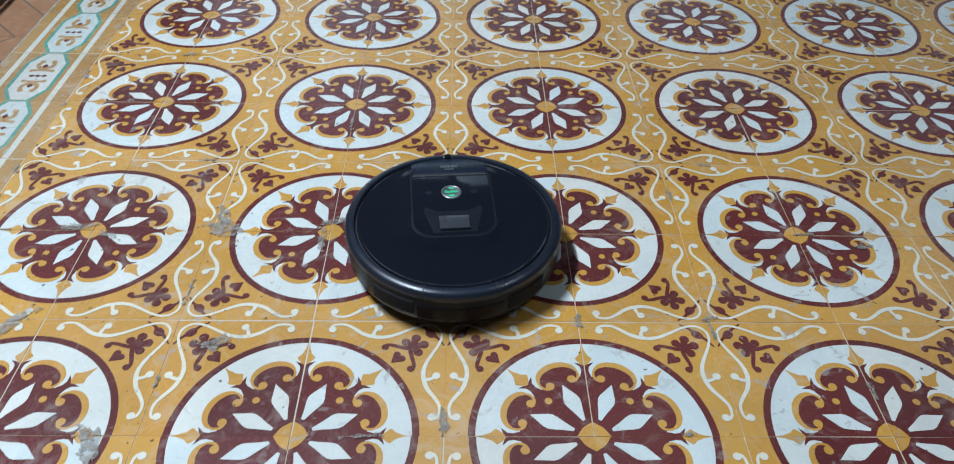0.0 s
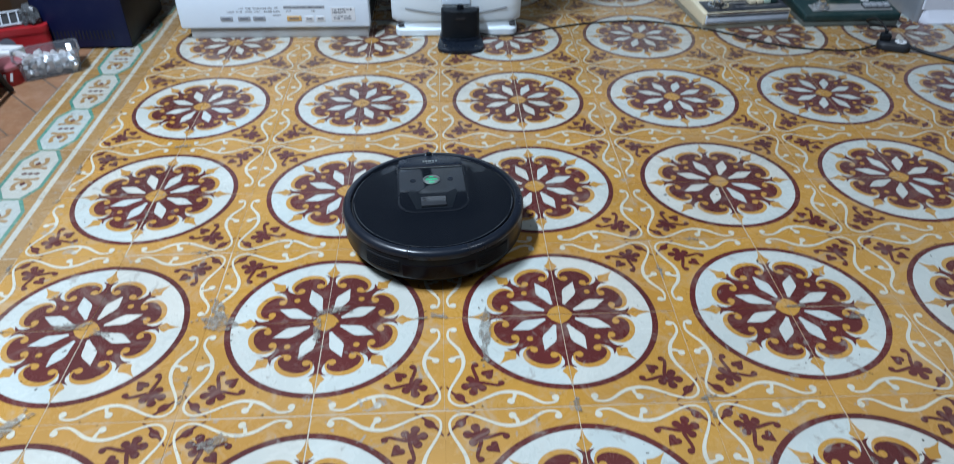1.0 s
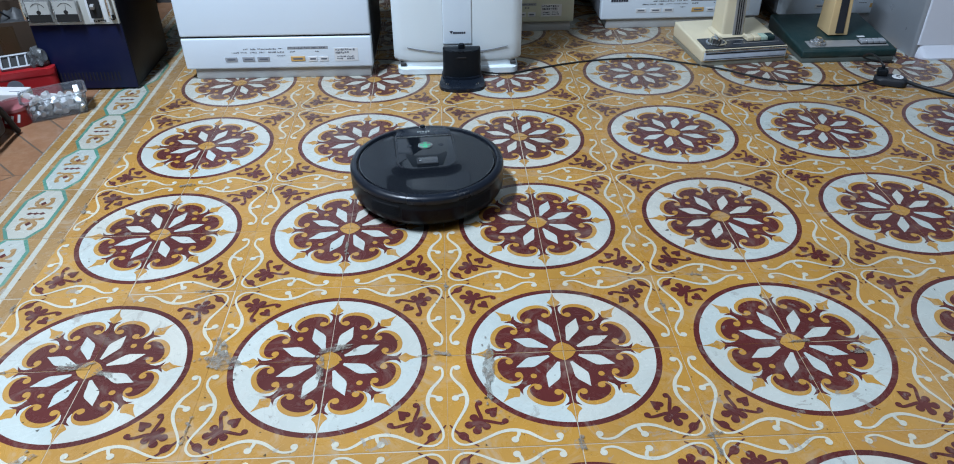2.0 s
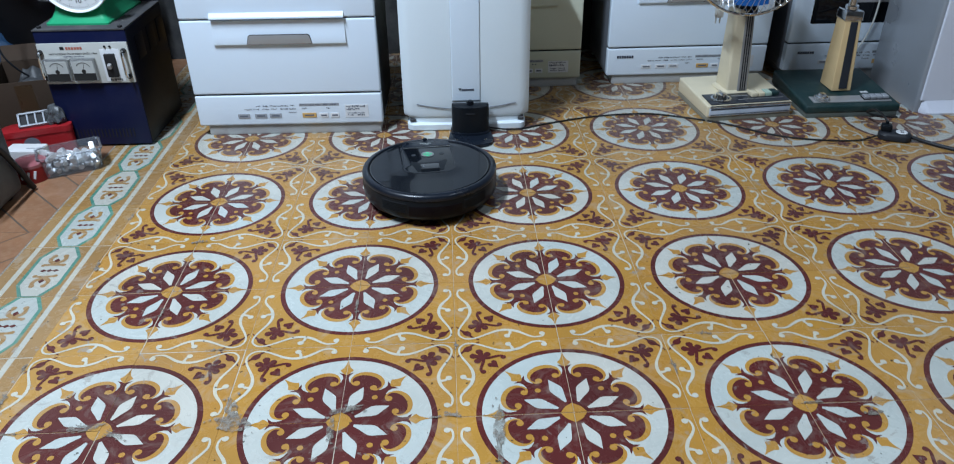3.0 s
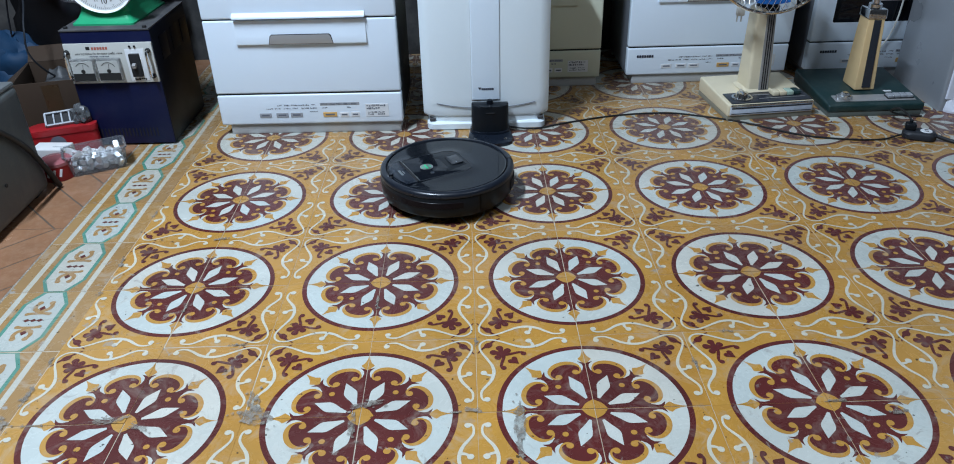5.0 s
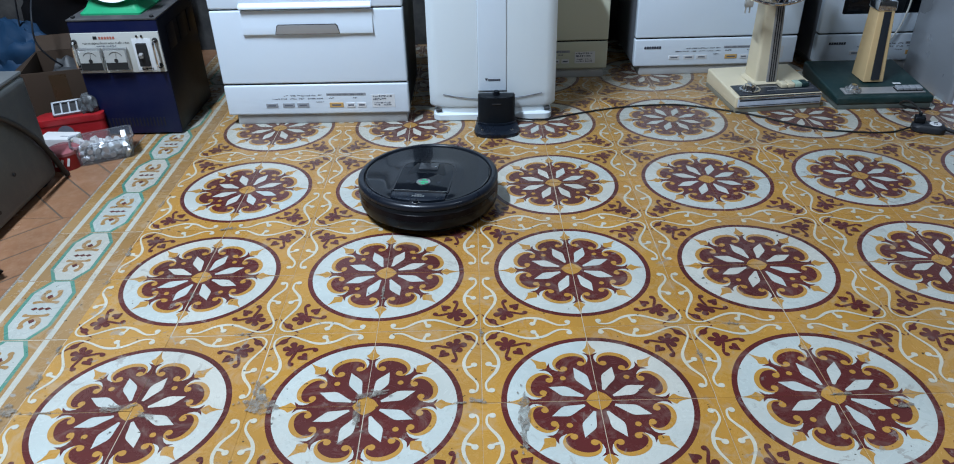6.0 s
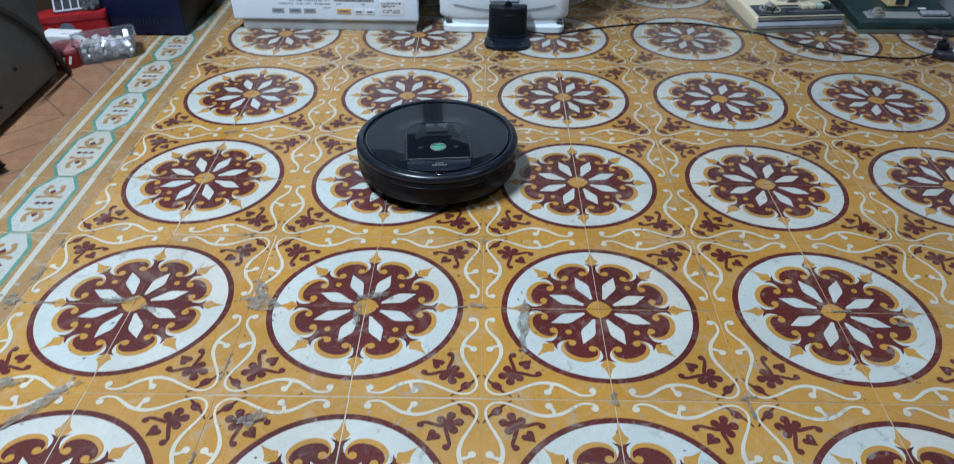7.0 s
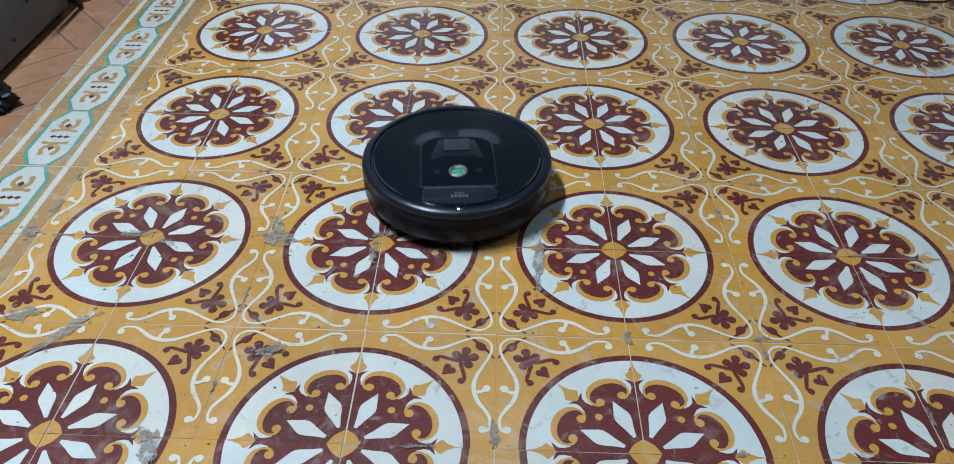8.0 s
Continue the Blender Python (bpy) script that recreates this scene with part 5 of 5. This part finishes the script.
def medallion_tile():
    """A quarter of the round medallion, centred on the origin, with the corner scrolls at the far corner."""
    e = 0.0005
    p = Pattern(e + 0.0001, T - e - 0.0001)
    p.slab(e, T - e, 0)

    def arc(r, a0=0, a1=90, n=24):
        return [(r * math.cos(radians(a0 + (a1 - a0) * k / n)), r * math.sin(radians(a0 + (a1 - a0) * k / n))) for k in range(n + 1)]

    p.outline([(0, 0)] + arc(0.1675), 2)
    p.outline([(0, 0)] + arc(0.1575), 1)
    p.outline([(0, 0)] + arc(0.0985), 2)
    for axis in (0, 45, 90):
        p.polar([(0.080, 0.012), (0.099, 0.0075), (0.108, 0.0052), (0.115, 0.0062), (0.1235, 0.0140), (0.119, 0.0)], axis, 2)
        p.polar([(0.1175, 0.0), (0.1195, 0.0040), (0.1270, 0.0105), (0.1305, 0.0122), (0.1370, 0.0062), (0.1470, 0.0024), (0.1580, 0.0)], axis, 0)
    for axis in (22.5, 67.5):
        ca, sa = math.cos(radians(axis)), math.sin(radians(axis))

        def lobe(t, r, ca=ca, sa=sa):
            """A point t across and r outward from the middle of the lobe."""
            return ((0.1045 + r) * ca - t * sa, (0.1045 + r) * sa + t * ca)

        top = [(0.0298 * math.sin(radians(a)), 0.0212 * math.cos(radians(a))) for a in range(-90, 91, 10)]
        tail = smooth_line([(0.0300, 0, 0), (0.0292, -0.0060, 0), (0.0252, -0.0118, 0), (0.0195, -0.0138, 0), (0.0160, -0.0105, 0)], 3)
        tail = [(q[0], q[1]) for q in tail]
        p.outline([lobe(t, r) for t, r in top] + [lobe(0.022, -0.018), lobe(-0.022, -0.018)], 2)
        p.stroke([lobe(t, r) for t, r in top], lambda u: 0.0030 + 0.0062 * math.sin(math.pi * u) ** 0.7, 0)
        for sg in (-1, 1):
            p.stroke([lobe(sg * t, r) for t, r in tail], lambda u: 0.0032 + 0.0014 * u, 0)
            p.disc(*lobe(sg * 0.0170, -0.0098), 0.0064, 0, 12)
        p.polar([(0.0275, 0.0022), (0.042, 0.0062), (0.054, 0.0103), (0.061, 0.0118), (0.067, 0.0108), (0.077, 0.0062), (0.0905, 0.0)], axis, 1)
    p.outline([(0, 0)] + [((0.0192 + 0.0034 * abs(1 - k / 12) ** 3) * x, (0.0192 + 0.0034 * abs(1 - k / 12) ** 3) * y) for k, (x, y) in enumerate(arc(1.0, n=24))], 0)
    p.disc(0.0562, 0.0562, 0.0054, 0, 12)
    # corner scrolls: a maroon ribbon across the corner, then the ivory line over it
    def along(*pts):
        return [(q[0], q[1]) for q in smooth_line([(*q, 0) for q in pts], 4)]

    wing = [(0.1965, 0.1535), (0.1890, 0.1645), (0.1835, 0.1705)]
    p.stroke(along(*wing, (0.1760, 0.1760), *[(y, x) for x, y in wing[::-1]]),
             lambda u: 0.0022 + 0.0032 * math.sin(math.pi * u) + 0.0085 * math.exp(-((u - 0.5) / 0.13) ** 4), 2)
    half = [(0.0272, 0.1850), (0.0290, 0.1895), (0.0370, 0.1925), (0.0490, 0.1920), (0.0610, 0.1855), (0.0750, 0.1755), (0.0890, 0.1700), (0.1045, 0.1682),
            (0.1200, 0.1715), (0.1360, 0.1790), (0.1520, 0.1872), (0.1660, 0.1922), (0.1785, 0.1922)]
    p.stroke(along(*half, (0.1870, 0.1870), *[(y, x) for x, y in half[::-1]]), lambda u: 0.0038 + 0.0028 * math.exp(-((min(u, 1 - u) - 0.24) / 0.10) ** 2), 4)
    for sw in (False, True):
        def flip(x, y):
            return (y, x) if sw else (x, y)

        def curve(*pts):
            return [flip(q[0], q[1]) for q in along(*pts)]

        p.disc(*flip(0.0300, 0.1828), 0.0058, 4, 14)
        p.stroke(curve((0.0915, 0.1705), (0.0922, 0.1770), (0.0950, 0.1830), (0.0980, 0.1860)), lambda u: 0.0062 - 0.002 * u, 4)
        p.disc(*flip(0.0985, 0.1868), 0.0060, 4, 12)
        p.stroke(curve((0.1510, 0.1500), (0.1420, 0.1480), (0.1300, 0.1510), (0.1210, 0.1535), (0.1140, 0.1540), (0.1105, 0.1515)), lambda u: 0.0068 - 0.0022 * u, 2)
        p.disc(*flip(0.1108, 0.1498), 0.0054, 2, 12)
        for x, y, r in ((0.1550, 0.1668, 0.0072), (0.1405, 0.1592, 0.0068)):
            p.disc(*flip(x, y), r, 2, 12)
            p.stroke([flip(x, y), flip(0.1500, 0.1500)], lambda u: 0.0105 - 0.001 * u, 2)
        p.disc(*flip(0.1290, 0.1362), 0.0053, 2, 12)
    p.disc(0.1505, 0.1505, 0.0085, 2, 12)
    p.outline([(0.1213, 0.1213), (0.1372, 0.1240), (0.1340, 0.1340), (0.1240, 0.1372)], 2)
    return p.mesh("medallion_tile", PIGMENTS)


def border_tile():
    """A border tile: two white lines and an elongated white lozenge edged in teal, along y."""
    e = 0.0006
    p = Pattern(-T / 2 + e + 0.0003, T / 2 - e - 0.0003)
    p.slab(-T / 2 + e, T / 2 - e, 0)
    for x in (-0.066, 0.0615):
        p.outline([(x - 0.0062, -0.1), (x + 0.0062, -0.1), (x + 0.0062, 0.1), (x - 0.0062, 0.1)], 4)

    def lozenge(hw, he, hy):
        return [(hw, -0.055), (hw, 0.055), (he, hy), (-he, hy), (-hw, 0.055), (-hw, -0.055), (-he, -hy), (he, -hy)]

    p.outline(lozenge(0.0475, 0.0245, 0.1), 3)
    p.outline(lozenge(0.0395, 0.0165, 0.0965), 1)
    for x in (-0.0135, 0.0, 0.0135):
        p.outline([(x + 0.0078, 0), (x, 0.0056), (x - 0.0078, 0), (x, -0.0056)], 2)
    for s in (-1, 1):
        foot = [(q[0], q[1] * s) for q in (tuple(v) for v in smooth_line([(-0.0235, 0.0215, 0), (-0.012, 0.0235, 0), (0, 0.0225, 0), (0.012, 0.0235, 0), (0.0235, 0.0215, 0)], 4))]
        p.stroke(foot, lambda u: 0.0055 + 0.004 * abs(2 * u - 1), 0)
        p.stroke([(0.0, 0.022 * s), (0.0, 0.036 * s)], lambda u: 0.020, 0)
        for sx in (-1, 1):
            p.disc(sx * 0.0225, 0.0215 * s, 0.0052, 0, 10)
            curl = [(q[0] * sx, q[1] * s) for q in (tuple(v) for v in smooth_line([(0.0, 0.033, 0), (0.012, 0.036, 0), (0.0165, 0.047, 0), (0.013, 0.060, 0)], 4))]
            p.stroke(curl, lambda u: 0.0105 - 0.002 * u, 0)
            p.disc(sx * 0.0125, 0.0600 * s, 0.0062, 0, 12)
        p.outline([(0.0068, 0.041 * s), (0.0, 0.0495 * s), (-0.0068, 0.041 * s), (0.0, 0.0325 * s)][::s], 2)
    return p.mesh("border_tile", (EDGEOCHRE, EDGEWHITE, MAROON, TEAL, EDGELINE))


def spread(me, places, name):
    for m in places:
        ob = new(name, me)
        ob.parent = floor
        ob.matrix_basis = m


def merged(me, places, name, label):
    """Far tiles joined into one mesh."""
    bm = bmesh.new()
    for m in places:
        k = len(bm.verts)
        bm.from_mesh(me)
        bm.verts.ensure_lookup_table()
        bmesh.ops.transform(bm, matrix=m, verts=bm.verts[k:])
    out = bpy.data.meshes.new(name)
    bm.to_mesh(out)
    bm.free()
    for mt in me.materials:
        out.materials.append(mt)
    ob = new(name, out)
    ob.parent = floor
    return tagged(ob, label, kind="stuff")


rng = random.Random(21)


def settle():
    """Hand-laid tiles: none sits quite true."""
    return pose(rng.gauss(0, 0.0005), rng.gauss(0, 0.0005), rng.uniform(0.0, 0.0005), rng.gauss(0, 0.035), rng.gauss(0, 0.035), rng.gauss(0, 0.12))


near, far = [], []
for i in range(-2, 7):
    for j in range(-6, 6):
        for q, (sx, sy) in enumerate(((1, 1), (-1, 1), (-1, -1), (1, -1))):
            cx, cy = 0.4 * i + 0.1 * sx, 0.4 * j + 0.1 * sy
            if cx < -0.6 or cx > X1 or cy < Y0 or cy > Y1:
                continue
            m = pose(0.4 * i, 0.4 * j, 0, 0, 0, 90 * q) @ settle()
            (near if cx < 2.2 and cy > -0.8 else far).append(m)
field = medallion_tile()
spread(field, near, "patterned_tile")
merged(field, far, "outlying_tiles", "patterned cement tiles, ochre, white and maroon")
edge = border_tile()
rows_near = [pose(-0.7, -0.7 + T * k, 0) @ settle() for k in range(14)]
rows_far = [pose(-0.7, -0.9 - T * k, 0) @ settle() for k in range(8)]
spread(edge, rows_near, "border_tile")
merged(edge, rows_far, "outlying_border_tiles", "ochre border tiles with white lozenges edged in teal")

# square terracotta tiles, each scored into diagonal strips, cut along the border
def cut(poly, a, b, c):
    """Keeps the part of an outline where a x + b y is below c."""
    out = []
    for p, q in zip(poly, poly[1:] + poly[:1]):
        u, v = a * p[0] + b * p[1] - c, a * q[0] + b * q[1] - c
        if u <= 0:
            out.append(p)
        if (u <= 0) != (v <= 0):
            t = u / (u - v)
            out.append((p[0] + t * (q[0] - p[0]), p[1] + t * (q[1] - p[1])))
    return out


stray = []
SIDE, STEP, JOINT, SCORE = 0.305, 0.1325, 0.0009, 0.0030
for i in range(4):
    for j in range(-11, 5):
        x1, y0 = -0.8045 - SIDE * i, 0.676 + SIDE * j
        x0, y1 = max(x1 - SIDE, X0), min(y0 + SIDE, Y1)
        y0 = max(y0, Y0)
        if y1 - y0 < 0.01 or x1 - x0 < 0.01:
            continue
        tilt, start = (1, -0.153) if (i + j) % 2 == 0 else (-1, -1.500)
        square = [(x0 + JOINT, y0 + JOINT), (x1 - JOINT, y0 + JOINT), (x1 - JOINT, y1 - JOINT), (x0 + JOINT, y1 - JOINT)]
        for k in range(-40, 40):
            strip = cut(cut(square, -1, -tilt, -(start + STEP * k + SCORE)), 1, tilt, start + STEP * (k + 1) - SCORE)
            if len(strip) < 3 or max(p[0] for p in strip) - min(p[0] for p in strip) < 0.012:
                continue
            bm = prism(strip, -0.008, 0.0005, 0.0007)
            if x0 > -1.45 and y0 > 0.0:
                part("terracotta_tile", bm, TERRA, floor, smooth=False)
            else:
                stray.append(bm)
tagged(part("outlying_terracotta_tiles", joined(*stray), TERRA, floor, "orange-brown terracotta tiles scored on the diagonal", smooth=False), kind="stuff")
part("dirty_joint", box(X0, -0.8062, Y0, Y1, -0.008, -0.0002), DIRTYJOINT, floor, "dark dirty joints between the terracotta strips")
part("cement_joint", box(-0.8060, -0.7985, Y0, Y1, -0.01, -0.0001), SMEAR, floor, "rough grey cement joint")


# dried cement and chipped places on the tiles
def smear(x, y, rx, ry, turn, seed, z=0.0030, jag=0.75):
    """A thin ragged skin of cement with crumbs beside it."""
    r = random.Random(seed)
    n = 64
    bm = bmesh.new()
    blobs = [(0.0, 0.0, rx, ry)] + [(r.uniform(-1.5, 1.5) * rx, r.uniform(-1.5, 1.5) * ry, *(2 * [r.uniform(0.0012, 0.0038)])) for _ in range(7)]
    for i, (bx, by, ax, ay) in enumerate(blobs):
        ring = []
        for k in range(n if i == 0 else 9):
            a = 2 * math.pi * k / (n if i == 0 else 9)
            d = Vector((math.cos(a), math.sin(a), seed * 3.1 + i))
            q = max(0.25, 1 + jag * noise.noise(d * 1.5) + 0.45 * jag * noise.noise(d * 4.0) + 0.15 * jag * noise.noise(d * 11.0))
            ring.append(bm.verts.new((bx + ax * q * math.cos(a), by + ay * q * math.sin(a), 0)))
        mid = bm.verts.new((bx, by, 0.0006))
        for k in range(len(ring)):
            bm.faces.new((mid, ring[k], ring[(k + 1) % len(ring)]))
    return part("cement_smear", moved(bm, pose(x, y, z, 0, 0, turn)), SMEAR, floor, "patch of dried grey cement")


for args in ((-0.184, 0.000, 0.027, 0.023, 20, 1), (-0.190, 0.036, 0.009, 0.028, 12, 2), (0.272, -0.020, 0.0090, 0.040, -4, 3), (0.266, -0.075, 0.005, 0.030, 3, 4),
             (-0.535, -0.187, 0.026, 0.012, 4, 5), (-0.452, -0.218, 0.058, 0.011, 52, 6), (-0.430, 0.008, 0.024, 0.009, 10, 7), (-0.372, -0.012, 0.018, 0.006, -20, 8),
             (0.010, 0.026, 0.026, 0.008, 12, 9), (-0.012, -0.020, 0.006, 0.030, 5, 10), (-0.135, -0.245, 0.018, 0.012, 30, 11), (-0.255, -0.415, 0.014, 0.040, 25, 12),
             (-0.613, 0.006, 0.014, 0.020, 35, 13), (-0.600, 0.080, 0.005, 0.022, -5, 14), (0.190, 0.005, 0.010, 0.004, 0, 15), (0.600, -0.195, 0.010, 0.004, 20, 16),
             (0.905, -0.03, 0.010, 0.005, 15, 17), (0.40, -0.20, 0.004, 0.014, 0, 18), (0.20, -0.38, 0.005, 0.018, 4, 19), (-0.40, 0.60, 0.010, 0.004, 10, 20)):
    smear(*args)
# broken edges filled with cement along the joints
rng = random.Random(64)
for k in range(26):
    along, size, thin = rng.uniform(-0.55, 0.75), rng.uniform(0.006, 0.020), rng.uniform(0.0012, 0.0030)
    if k < 10:
        smear(-0.600 + rng.gauss(0, 0.002), along, thin * 1.3, size, rng.gauss(0, 6), 100 + k)
    elif k < 18:
        smear(0.2 * rng.randint(-2, 5) + rng.gauss(0, 0.0015), along, thin, size, rng.gauss(0, 6), 100 + k)
    else:
        smear(rng.uniform(-0.6, 1.1), 0.2 * rng.randint(-2, 3) + rng.gauss(0, 0.0015), size, thin, rng.gauss(0, 6), 100 + k)


# ---- what moves ----
def motions():
    rows = [(0.0, 0.210, -0.060, 4.5), (0.5, 0.197, 0.088, 3.8), (1.0, 0.186, 0.237, 3.2), (1.2, 0.182, 0.299, 3.2), (2.3, 0.160, 0.620, 4.6), (2.5, 0.155, 0.676, 4.6),
            (2.8, 0.149, 0.770, 4.8), (3.0, 0.147, 0.800, 5.5), (3.25, 0.146, 0.802, 12), (3.5, 0.145, 0.801, 24), (4.0, 0.146, 0.800, 56), (4.5, 0.147, 0.800, 86),
            (4.7, 0.146, 0.803, 98), (5.25, 0.128, 0.788, 131), (5.8, 0.086, 0.731, 161), (6.0, 0.081, 0.702, 172), (6.5, 0.087, 0.586, 186), (7.0, 0.100, 0.442, 185.3),
            (7.5, 0.112, 0.295, 185), (8.0, 0.123, 0.149, 185)]
    walk(robot, [(t, pose(x, y, 0, 0, 0, yaw)) for t, x, y, yaw in rows])


motions()
